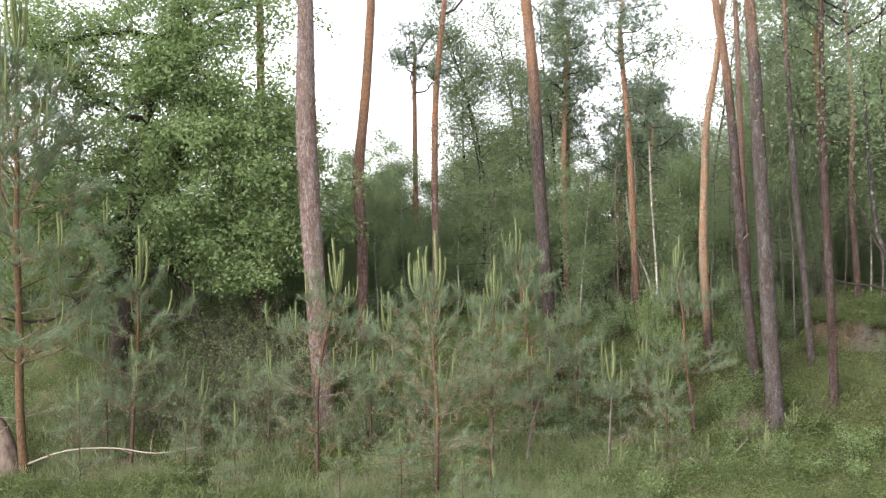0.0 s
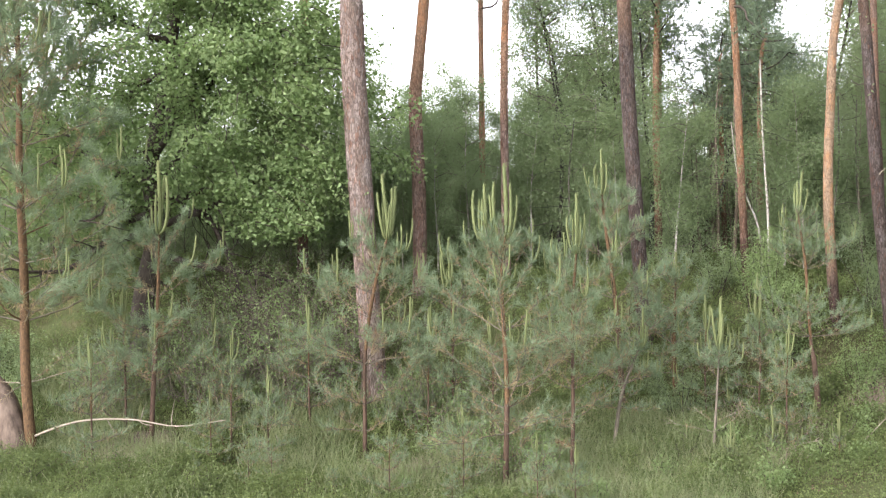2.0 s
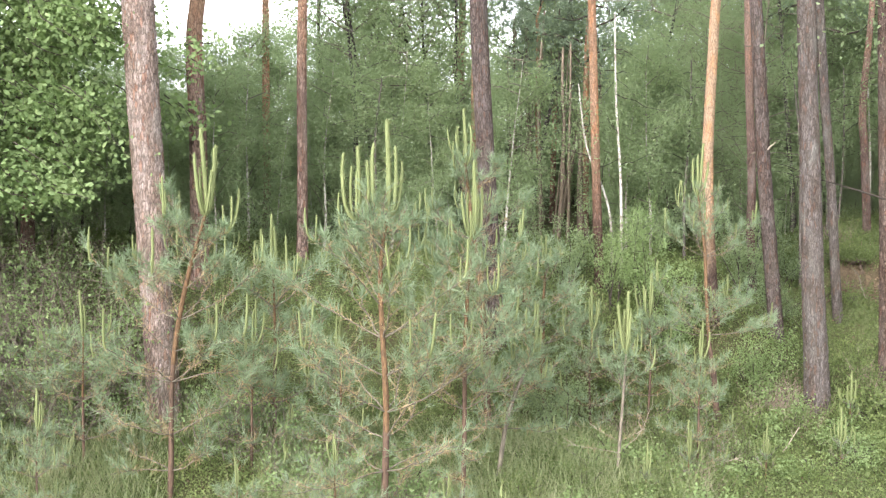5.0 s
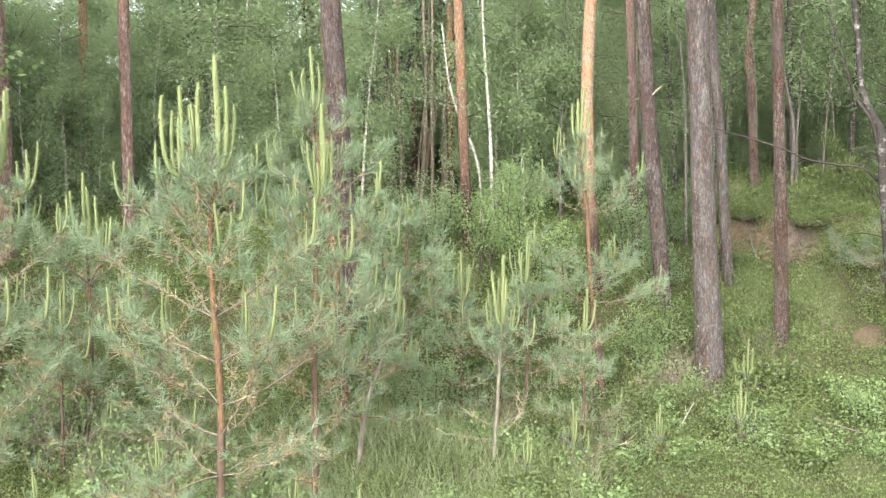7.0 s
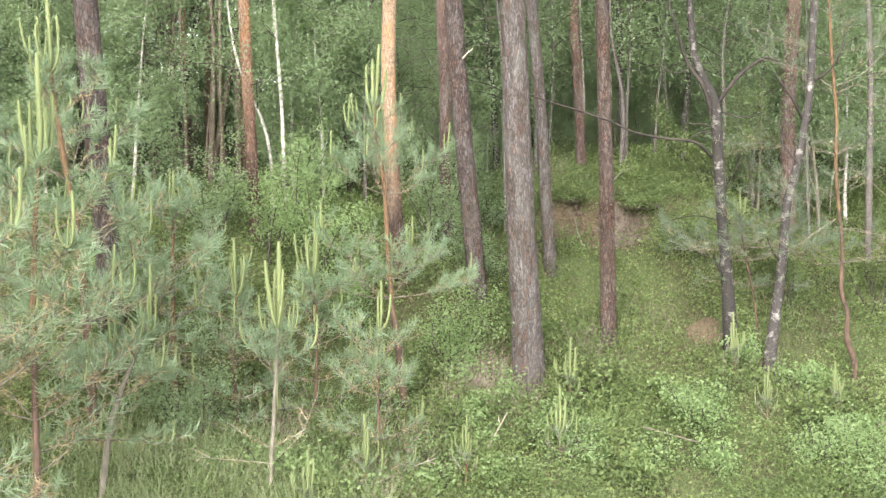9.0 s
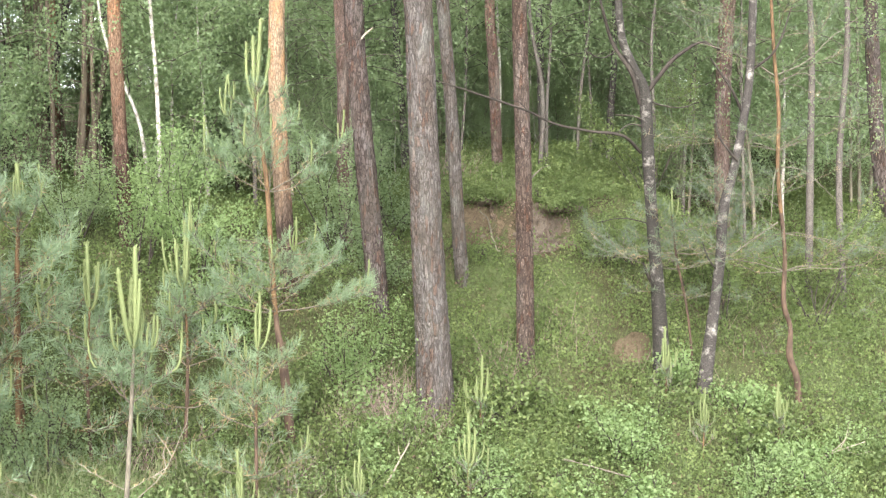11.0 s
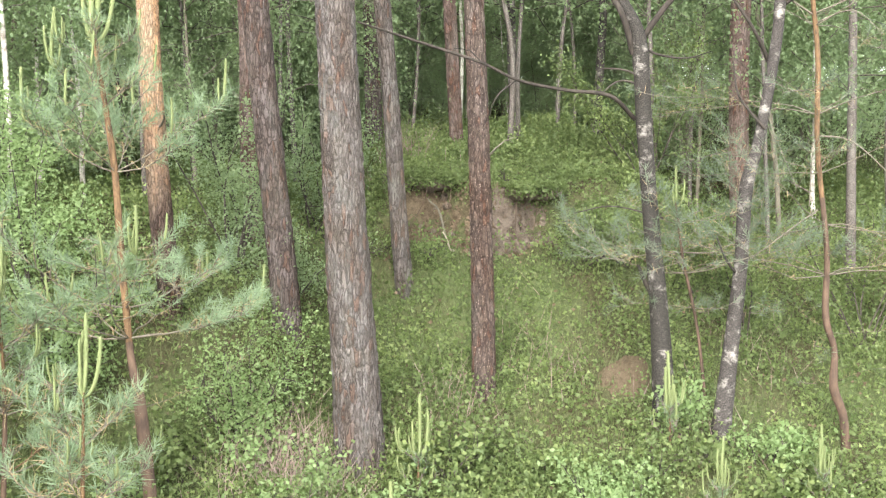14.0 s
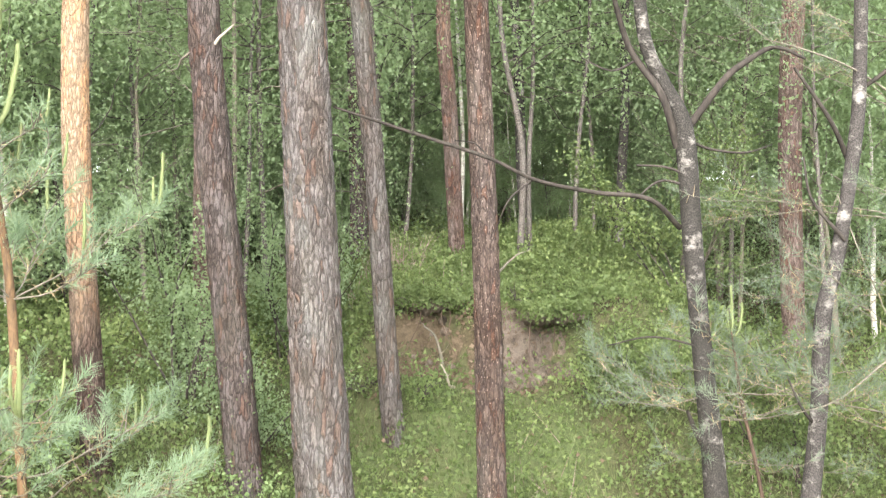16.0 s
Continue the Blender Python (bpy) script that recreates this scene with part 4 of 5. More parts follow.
def young_pine(seed, label, foot, stem, whorls, candle=0.8, needle=0.14, leader=6, density=640, width=0.0070, dry=0.12, group="young pines", bark=None, split=None, thin=1.0, wood=None, open_=1.0, extra=(), needle_mat=None):
    """stem: rows of x, z, radius from the ground up, in the plane of the foot. whorls: rows of height, branch length, number, rise, greenness."""
    rng = np.random.default_rng(seed)
    x0, y0 = foot
    g = float(ground_z(x0, y0))
    t = thing("young_pine", label, "tree", (x0, y0, g), group)
    line = smooth_line([(x - x0, 0, z - g, r) for x, z, r in stem], 6)
    line[0, 2] -= 0.06
    line[:, 0] += 0.014 * np.sin(2.1 * line[:, 2] + seed)
    line[:, 1] += 0.02 * np.sin(1.7 * line[:, 2] + 2 * seed)
    cut = 0 if split is None else int(np.searchsorted(line[:, 2], split - g))
    if cut:
        part("trunk", mesh_of("trunk", *tubes([line[:cut + 1]], 10), M_OLDYOUNG, True), t, "dark scaly lower trunk")
    part("stem" if cut else "trunk", mesh_of("trunk", *tubes([line[cut:]], 10), bark or M_YOUNGBARK, True), t)
    n_at, n_way, d_at, d_way = [], [], [], []
    for h, reach, count, rise, green in whorls:
        z = h - g
        p0 = np.array([np.interp(z, line[:, 2], line[:, k]) for k in range(3)])
        turn = rng.uniform(0, 6.28)
        for i in range(count):
            a = turn + 6.283 * i / count + rng.uniform(-0.35, 0.35)
            ln = reach * rng.uniform(0.7, 1.12)
            b = limb(rng, p0, (math.cos(a), math.sin(a), rise + rng.uniform(-0.1, 0.15)), ln, (0.004 + 0.0045 * reach) * thin * (0.55 if green < 0.25 else 1.0), 8, 0.05 if green > 0.3 else -0.015, 0.13, 0.3)
            dead = green < 0.25
            shoots = [b]
            for k in range(7 if not dead else 2):
                q, d = along(rng, b, 1, 0.35, 0.95)
                side = unit(np.cross(d[0], UP) * rng.choice((-1, 1)) + d[0] * 0.9 + UP * (0.25 + 0.1 * rng.normal()))
                shoots.append(limb(rng, q[0], side, ln * rng.uniform(0.22, 0.42), 0.005 * thin, 6, 0.07 if not dead else 0.0, 0.14, 0.4))
            twig = wood or (M_PALETWIG if dead else (M_YOUNGBARK if rng.uniform() < 0.06 else M_TWIG))
            bough = part("branch", mesh_of("branch", *tubes([q[::2] if len(q) < 7 else q for q in shoots], 4), twig, True), t, "pale dead branch" if dead else "")
            for k, s in enumerate(shoots):
                length = np.linalg.norm(np.diff(s[:, :3], axis=0), axis=1).sum()
                c = int(0.19 * open_ * density * length * green * (0.55 if k == 0 else 1.6))
                if c > 3:
                    q, d = along(rng, s, c, 0.62 if k == 0 else 0.42, 1.0)
                    out = unit(np.cross(d, rng.normal(size=(c, 3))))
                    w = unit(d * rng.uniform(0.45, 1.1, (c, 1)) + out * 0.8 + UP * 0.10)
                    n_at.append(q)
                    n_way.append(w)
                c = int(density * length * dry * 0.38)
                if c > 2:
                    q, d = along(rng, s, c, 0.15, 0.6)
                    d_at.append(q)
                    d_way.append(unit(d * 0.4 + rng.normal(size=(c, 3))))
                if green > 0.40 and candle > 0 and rng.uniform() < (0.70 if k == 0 else 0.07):
                    tip, way = s[-1, :3], unit(s[-1, :3] - s[-2, :3])
                    cl = candle * rng.uniform(0.26, 0.52) * (1.0 if k == 0 else 0.7)
                    put_candle(rng, bough, tip, way, cl)
                    for j in range(int(rng.integers(0, 3)) if k == 0 else 0):
                        put_candle(rng, bough, tip - way * 0.02, rng.normal(size=3), cl * rng.uniform(0.45, 0.85))
    top = line[-1, :3]
    if candle > 0 and leader:
        put_candle(rng, t, top, (1, 0, 0), candle, True)
        for j in range(leader):
            a = 6.283 * j / leader + rng.uniform(-0.3, 0.3)
            put_candle(rng, t, top - UP * 0.03, (math.cos(a), math.sin(a), 0), candle * rng.uniform(0.5, 0.85))
        q, d = along(rng, line, int(density * 0.4), 0.80, 1.0)
        n_at.append(q)
        n_way.append(unit(d * 0.7 + rng.normal(size=q.shape) * (1, 1, 0.35)))
    for dx, dy, dz, ln, ox, oy in extra:
        put_candle(rng, t, top + np.array([dx, dy, dz]), (ox, oy, 0), ln, abs(ox) + abs(oy) < 0.1)
    if extra:   # the side branch under the second cluster of shoots
        end = top + np.array(extra[-1][:3])
        fork = [(*(top - (0, 0, 0.42)), .014), (*(0.5 * (top + end) - (0, 0, 0.20)), .012), (*(end - (0, 0, 0.08)), .010), (*end, .008)]
        part("branch", mesh_of("branch", *tubes([smooth_line(fork, 4)], 6), M_TWIG, True), t)
        q, d = along(rng, fork, 260, 0.3, 1.0)
        n_at.append(q)
        n_way.append(unit(d * 0.6 + rng.normal(size=q.shape)))
    if n_at:
        tagged(part("foliage", mesh_of("foliage", *needles(rng, np.vstack(n_at), np.vstack(n_way), needle, width), needle_mat or M_NEEDLE), t), kind="stuff")
    if d_at:
        tagged(part("dry_foliage", mesh_of("dry_foliage", *needles(rng, np.vstack(d_at), np.vstack(d_way), needle * 0.8, width), M_NEEDLE_DRY), t, "dry brown needles"), kind="stuff")
    return t


# tree with the tall cluster of shoots
young_pine(401, "young pine with an orange stem and tall pale shoots", (-2.55, -3.75), [(-2.55, -0.76, .042), (-2.56, 0.61, .034), (-2.59, 1.42, .029), (-2.61, 2.11, .026), (-2.55, 2.71, .020)],
           [(-0.35, 1.0, 2, .1, .3), (0.0, 1.3, 4, .15, .3), (0.35, 1.1, 3, .4, .4), (0.62, 1.45, 5, .30, .45), (1.0, 1.2, 3, .3, .5), (1.40, 1.3, 5, .45, .65), (1.75, 1.0, 3, .5, .7), (2.10, 0.9, 5, .7, .8), (2.45, 0.5, 4, 1.3, .38)], 1.0, 0.15, 1, 620, dry=0.15, split=0.25,
           extra=((-0.04, 0.02, -0.02, 0.76, -0.6, -0.3), (0.02, -0.02, -0.02, 0.74, 0.6, -0.2), (-0.30, 0.0, -0.06, 0.78, 0.0, 0.0), (-0.33, 0.0, -0.06, 0.70, -0.8, -0.4), (-0.28, 0.0, -0.05, 0.62, 0.8, -0.3), (-0.35, 0.02, -0.07, 0.58, -0.9, 0.4), (-0.31, -0.03, -0.06, 0.52, -0.2, -1.0)))
young_pine(402, "young pine with pale shoots and a grey stem", (-1.75, -3.30), [(-1.78, -0.7, .032), (-1.76, 0.8, .025), (-1.72, 1.9, .022), (-1.69, 2.5, .016)],
           [(-0.2, 0.8, 2, .1, .25), (0.2, 0.9, 3, .1, .35), (0.6, 1.05, 4, .3, .5), (0.95, 0.8, 3, .4, .5), (1.25, 0.95, 5, .5, .7), (1.6, 0.7, 3, .6, .8), (1.9, 0.7, 5, .8, .9)], 0.8, 0.14, 5, 620, dry=.15, split=1.2)
young_pine(403, "bushy young pine in front of the big trunk", (-5.0, -3.19), [(-5.1, -0.55, .036), (-5.05, 0.8, .028), (-4.9, 1.9, .027), (-4.7, 2.7, .018)],
           [(-0.2, 0.9, 4, .1, .4), (0.2, 1.1, 5, .1, .4), (0.8, 1.25, 5, .3, .6), (1.15, 0.9, 3, .4, .6), (1.5, 1.1, 5, .5, .7), (1.85, 0.8, 3, .5, .8), (2.15, 0.75, 5, .8, .9)], 0.95, 0.14, 5, dry=0.15, split=0.9)
young_pine(404, "large young pine with an orange stem and long branches", (-10.8, -4.12), [(-10.72, -1.0, .095), (-10.88, 1.33, .077), (-10.90, 3.16, .066), (-10.97, 5.27, .046), (-10.95, 6.3, .034), (-10.9, 7.3, .024)],
           [(0.35, 2.4, 4, .05, .2), (1.35, 2.7, 6, .12, .8), (1.8, 2.3, 4, .3, .7), (2.3, 2.5, 4, .2, .8), (2.75, 2.2, 4, .4, .8), (3.16, 2.5, 7, .35, .9), (3.7, 2.1, 4, .5, .9), (4.2, 2.2, 5, .5, 1.0), (4.75, 2.0, 5, .5, 1.0), (5.27, 1.9, 8, .6, 1.0), (5.8, 1.6, 6, .7, 1.0), (6.3, 1.3, 6, .9, 1.1)], 1.5, 0.19, 6, 760, 0.0075)
young_pine(405, "young pine with a tall pale leader", (-8.75, -3.5), [(-8.8, -0.5, .045), (-8.72, 1.0, .036), (-8.64, 2.1, .026), (-8.6, 2.8, .018)],
           [(0.4, 1.2, 5, .2, .6), (1.1, 1.2, 5, .35, .9), (1.75, 1.0, 5, .6, 1.1), (2.35, 0.7, 4, .9, 1.2)], 1.15, 0.15, 3, 800, split=1.1)
young_pine(406, "bushy young pine before a dark trunk", (-1.75, -1.38), [(-1.6, 0.0, .05), (-1.7, 1.4, .036), (-1.85, 2.6, .026), (-1.93, 3.35, .016)],
           [(0.5, 1.2, 5, .15, .6), (1.1, 1.25, 6, .25, .9), (1.75, 1.15, 6, .4, 1.1), (2.35, 0.9, 6, .6, 1.2), (2.9, 0.6, 5, 1.0, 1.3)], 0.68, 0.13, 5, 460, split=1.4)
young_pine(407, "slim young pine with a forked leader and bare pale side branches", (-0.02, -2.2), [(-0.04, -0.32, .021), (-0.02, 0.3, .018), (0.0, 0.92, .014), (0.01, 1.15, .010)],
           [(-0.04, 0.95, 2, .55, .10), (0.1, 0.5, 2, .6, .2), (0.72, 0.42, 4, .9, .9), (0.98, 0.25, 3, 1.6, 1.0)], 0.7, 0.11, 4, 560, 0.006, bark=M_TWIG)
young_pine(408, "sparse young pine with an orange upper stem and crooked foot", (1.21, -1.1), [(1.22, 0.12, .045), (1.19, 0.35, .041), (1.13, 0.85, .038), (1.08, 1.15, .023), (1.05, 1.64, .022), (1.035, 2.21, .021), (1.0, 2.55, .018), (0.93, 3.0, .012)],
           [(0.82, 0.9, 2, .1, .08), (1.24, 1.1, 7, .10, .9), (1.42, 0.9, 4, .15, .8), (1.75, 0.6, 2, .3, .15), (2.22, 0.75, 6, .35, .9), (2.6, 0.45, 5, .7, .55), (2.85, 0.3, 4, 1.0, .5)], 0.62, 0.09, 3, 1000, 0.0038, split=1.17, thin=0.7, wood=M_TWIG, dry=0.08)
crooked = young_pine(409, "thin crooked pine with long sparse side branches", (5.92, -0.75), [(5.92, 0.15, .036), (5.88, 0.5, .030), (5.80, 0.72, .032), (5.80, 0.98, .022), (5.73, 1.22, .025), (5.735, 1.70, .019), (5.655, 2.39, .018), (5.64, 2.99, .018), (5.57, 3.62, .016), (5.5, 4.9, .010)],
           [(0.75, 0.6, 2, .0, .1), (1.10, 0.9, 3, .0, .15), (1.5, 1.6, 6, .0, .4), (1.85, 1.3, 4, .1, .28), (2.2, 1.1, 4, .2, .26), (2.6, 1.3, 5, .2, .28), (3.2, 1.1, 5, .3, .28), (3.6, 1.0, 4, .3, .26), (4.0, 0.9, 5, .5, .4)], 0.26, 0.085, 2, 950, 0.0036, split=2.0, thin=0.42, wood=M_TWIG, dry=0.04, needle_mat=M_NEEDLE_DIM)
o = (*crooked.location, 0)
for rows in ([(5.60, -0.75, 3.28, .013), (5.30, -0.82, 3.42, .011), (5.0, -0.88, 3.50, .009), (4.72, -0.92, 3.55, .005)], [(5.60, -0.75, 3.28, .013), (5.85, -0.85, 3.40, .011), (6.05, -0.95, 3.62, .009), (6.35, -1.0, 3.84, .005)],
             [(5.62, -0.75, 3.22, .012), (5.84, -0.85, 3.30, .009), (6.02, -0.9, 3.16, .005)], [(5.64, -0.75, 2.46, .012), (5.56, -0.85, 2.30, .010), (5.53, -0.88, 1.98, .006)],
             [(5.64, -0.75, 2.46, .012), (5.85, -0.85, 2.42, .010), (6.10, -0.9, 2.20, .007), (6.25, -0.95, 2.0, .004)], [(5.20, -0.80, 2.75, .009), (5.30, -0.84, 2.45, .008), (5.45, -0.86, 2.1, .005)],
             [(5.66, -0.75, 1.95, .012), (5.40, -0.85, 1.82, .010), (5.1, -0.95, 1.66, .008), (4.8, -1.0, 1.60, .004)]):
    part("dead_branch", mesh_of("dead_branch", *tubes([smooth_line((np.array(rows) - o) * (1, 1, 1, 0.5), 4)], 5), M_TWIG, True), crooked, "bare grey dead branch")
young_pine(410, "pine sapling with long needles reaching across the birches", (4.95, -0.35), [(5.02, 0.5, .012), (4.95, 1.1, .011), (4.85, 1.6, .010), (4.8, 2.0, .006)],
           [(1.25, 0.7, 4, .0, .3), (1.5, 1.1, 7, .05, .4), (1.65, 1.15, 5, .1, .4), (1.85, 0.9, 5, .2, .35)], 0.26, 0.09, 2, 1000, 0.0036, bark=M_OLDYOUNG, thin=0.4, wood=M_TWIG, dry=0.04, needle_mat=M_NEEDLE_DIM)
young_pine(411, "bushy low pine among the undergrowth", (-0.96, -0.82), [(-0.96, 0.25, .04), (-0.96, 1.2, .028), (-0.95, 2.0, .014)],
           [(0.6, 0.8, 5, .15, .8), (1.05, 0.85, 6, .3, 1.1), (1.5, 0.7, 6, .5, 1.2), (1.85, 0.45, 5, 1.0, 1.3)], 0.45, 0.12, 4, 460)
young_pine(412, "leaning young pine with clustered shoots", (-1.35, -2.47), [(-1.42, -0.3, .03), (-1.3, 0.45, .024), (-1.1, 1.0, .016), (-1.02, 1.15, .010)],
           [(0.25, 0.6, 4, .2, .5), (0.6, 0.65, 5, .5, 1.0), (0.95, 0.4, 4, .9, 1.1)], 0.55, 0.12, 4, bark=M_TWIG)

SMALL = [young_pine(420, "small young pine in the undergrowth with pale shoots", (-3.3, -2.5), [(-3.3, -0.4, .02), (-3.28, 0.4, .014), (-3.3, 1.1, .010)],
                    [(-0.25, 0.55, 4, .2, .5), (0.05, 0.6, 5, .25, .6), (0.4, 0.6, 5, .4, .8), (0.6, 0.4, 3, .5, .8), (0.8, 0.45, 5, .7, .9)], 0.55, 0.13, 4, 420, split=0.45),
         young_pine(421, "small bushy pine in the undergrowth with pale shoots", (-4.3, -2.6), [(-4.3, -0.4, .02), (-4.32, 0.5, .014), (-4.28, 1.2, .010)],
                    [(-0.3, 0.6, 4, .15, .5), (0.0, 0.7, 5, .2, .6), (0.45, 0.7, 5, .35, .8), (0.65, 0.4, 3, .5, .8), (0.85, 0.55, 5, .6, .9)], 0.5, 0.13, 3, 420, dry=0.15, split=0.5),
         young_pine(422, "knee-high pine seedling with upright shoots", (2.9, -0.95), [(2.83, 0.1, .010), (2.83, 0.42, .006)], [(0.2, 0.2, 3, .6, .5), (0.36, 0.14, 3, 1.0, .8)], 0.40, 0.07, 2, 420, 0.004)]
rng = np.random.default_rng(55)


def set_pine(kind, x, y, tip, height):
    """A copy whose highest shoot reaches the height tip."""
    g = float(ground_z(x, y))
    s = (tip - g) / height
    copy_thing(SMALL[kind], Matrix.LocRotScale((x, y, g), Euler((0, 0, rng.uniform(0, 6.28))), (s, s, s)))


for x, y, tip in ((-8.34, -2.48, 1.46), (-6.9, -2.48, 1.17), (-4.2, -1.9, 2.3), (-2.11, -3.85, -0.30), (0.89, -1.95, 1.25), (-7.4, -3.3, 1.0), (-6.2, -2.9, 1.5), (-0.35, -1.35, 1.6), (-9.6, -3.2, 1.7),
                  (0.35, -1.1, 1.75), (-6.3, -3.9, 0.6), (-3.0, -4.2, 0.3), (-7.2, -4.1, 0.3), (-9.4, -4.2, 0.9), (-6.20, -4.6, -0.24), (-5.81, -4.6, -0.13), (-1.79, -4.6, 0.06), (-1.26, -4.6, -0.01), (-3.91, -4.6, 0.11), (-9.20, -4.6, -0.23), (-4.80, -4.6, -0.42), (-2.99, -4.6, -0.36)):
    set_pine(int(rng.integers(2)), x, y, tip, 1.75)
for x, y, tip in ((2.54, -2.0, 0.55), (1.62, -2.2, 0.36), (4.5, -0.9, 1.05), (4.66, -1.45, 0.60), (0.75, -2.3, 0.4), (5.4, -1.3, 0.6), (0.3, -2.6, 0.2)):
    set_pine(2, x, y, tip, 0.72)


# ---------------------------------------------------------------- leafy bushes
def bush(seed, label, at, radius, height, n, size, mat=M_SAPLING, stems=7, name="bush", group="leafy bushes"):
    rng = np.random.default_rng(seed)
    x, y = at
    g = float(ground_z(x, y))
    t = thing(name, label, "bush", (x, y, g), group)
    wood, pts = [], []
    for i in range(stems):
        a = 6.283 * i / stems + rng.uniform(-0.4, 0.4)
        st = limb(rng, (rng.normal() * 0.04, rng.normal() * 0.04, -0.04), (math.cos(a) * radius / height, math.sin(a) * radius / height, 1.0), height * rng.uniform(0.7, 1.08), 0.009, 8, 0.0, 0.13)
        wood.append(st)
        for k in range(5):
            q, d = along(rng, st, 1, 0.25, 0.95)
            tw = limb(rng, q[0], d[0] + rng.normal(size=3) * 0.9, radius * rng.uniform(0.3, 0.6), 0.004, 5, -0.02, 0.2)
            wood.append(tw)
            c, _ = along(rng, tw, n // (stems * 6) + 1, 0.1, 1.0)
            pts.append(c)
        c, _ = along(rng, st, n // (stems * 6) + 1, 0.4, 1.0)
        pts.append(c)
    pts = np.repeat(np.vstack(pts), 2, 0)
    pts += rng.normal(size=pts.shape) * 0.06
    tagged(part("branchwork", mesh_of("branchwork", *tubes(wood, 4), M_DARKWOOD, True), t), kind="stuff")
    tagged(part("foliage", mesh_of("foliage", *leaves(rng, pts, 0.72 * size, 0.35, 0.33, 0.2), mat), t), kind="stuff")


bush(501, "sunlit birch sapling with large pale leaves", (-0.05, 0.35), 0.55, 1.75, 2380, 0.038)
bush(502, "sunlit birch sapling with large pale leaves", (0.42, 0.1), 0.60, 1.6, 2660, 0.038)
bush(503, "leafy sapling among the pine stems", (0.75, -0.35), 0.6, 1.25, 2520, 0.036)
bush(504, "upright leafy bush around a pale pine trunk", (1.78, 0.62), 0.34, 1.75, 3360, 0.034, M_BIRCHLEAF, 9)
bush(505, "leafy bush at the foot of the dark pine", (1.72, -0.55), 0.5, 0.75, 2380, 0.033)
bush(506, "bright hazel-like bush with broad leaves", (3.95, -1.6), 0.42, 0.62, 900, 0.044)
bush(507, "low bright green bush before the red trunk", (3.1, -0.75), 0.35, 0.42, 520, 0.06, M_BILBERRY)
bush(508, "leafy bush between the trunks", (2.15, 0.3), 0.4, 0.95, 2800, 0.030, M_BIRCHLEAF, 8)
bush(509, "dark leafy bush behind the seedling pines", (-0.75, -1.55), 0.45, 1.05, 3000, 0.033, M_BIRCHLEAF, 8)
bush(510, "leafy bush at the edge of the opening", (-0.7, 0.9), 0.6, 1.1, 2400, 0.036, M_BIRCHLEAF)
bush(511, "low leafy bush in the grass", (2.6, -1.9), 0.45, 0.4, 800, 0.036)
bush(512, "low leafy bush in the grass", (4.9, -2.0), 0.5, 0.42, 800, 0.036)
bush(523, "bright leafy bush in the low growth", (5.35, -2.1), 0.40, 0.45, 1100, 0.034)
bush(513, "leafy bush beside the birches", (5.6, 0.4), 0.55, 1.3, 2600, 0.036, M_BILBERRY)
bush(514, "green bush on the slope below the bank", (4.75, 0.75), 0.6, 0.7, 2380, 0.037, M_BILBERRY)
bush(515, "pale green bush under the oak", (-7.6, -2.6), 0.5, 0.55, 800, 0.06, M_BILBERRY)
bush(516, "dense low bush beside the fallen branch", (-7.4, -3.9), 0.65, 0.5, 1400, 0.05, M_BILBERRY)
bush(517, "leafy bush beside the birches", (6.6, 0.2), 0.6, 1.5, 2800, 0.036, M_BILBERRY)
bush(518, "leafy bush above the bank", (2.5, 1.7), 0.5, 1.2, 2600, 0.033, M_BIRCHLEAF)
bush(520, "leafy bush at the edge of the clearing", (-12.6, -3.4), 0.7, 0.9, 1300, 0.06, M_BILBERRY)
bush(521, "leafy bush at the edge of the clearing", (-13.6, -2.2), 0.8, 1.3, 1500, 0.06, M_BIRCHLEAF)
bush(522, "leafy bush at the edge of the clearing", (-12.2, -2.6), 0.7, 1.0, 1300, 0.06, M_BIRCHLEAF)
bush(519, "leafy bush above the bank", (5.3, 1.6), 0.7, 1.6, 3600, 0.036, M_BILBERRY)


for i, (x, y, r, h) in enumerate(((-8.6, -5.0, 0.45, 0.4), (-7.6, -4.8, 0.4, 0.3), (-6.7, -5.1, 0.5, 0.4), (-9.7, -5.2, 0.5, 0.45), (-5.6, -4.9, 0.4, 0.3), (-4.5, -5.1, 0.45, 0.35), (-3.5, -4.9, 0.4, 0.3), (-2.4, -5.0, 0.45, 0.35), (-10.6, -4.9, 0.5, 0.5), (-11.6, -5.0, 0.5, 0.5))):
    bush(590 + i, "low bilberry bush in the long grass", (x, y), r, h, 800, 0.045, M_BILBERRY, 8, "bilberry_bush", "bilberry in the foreground")


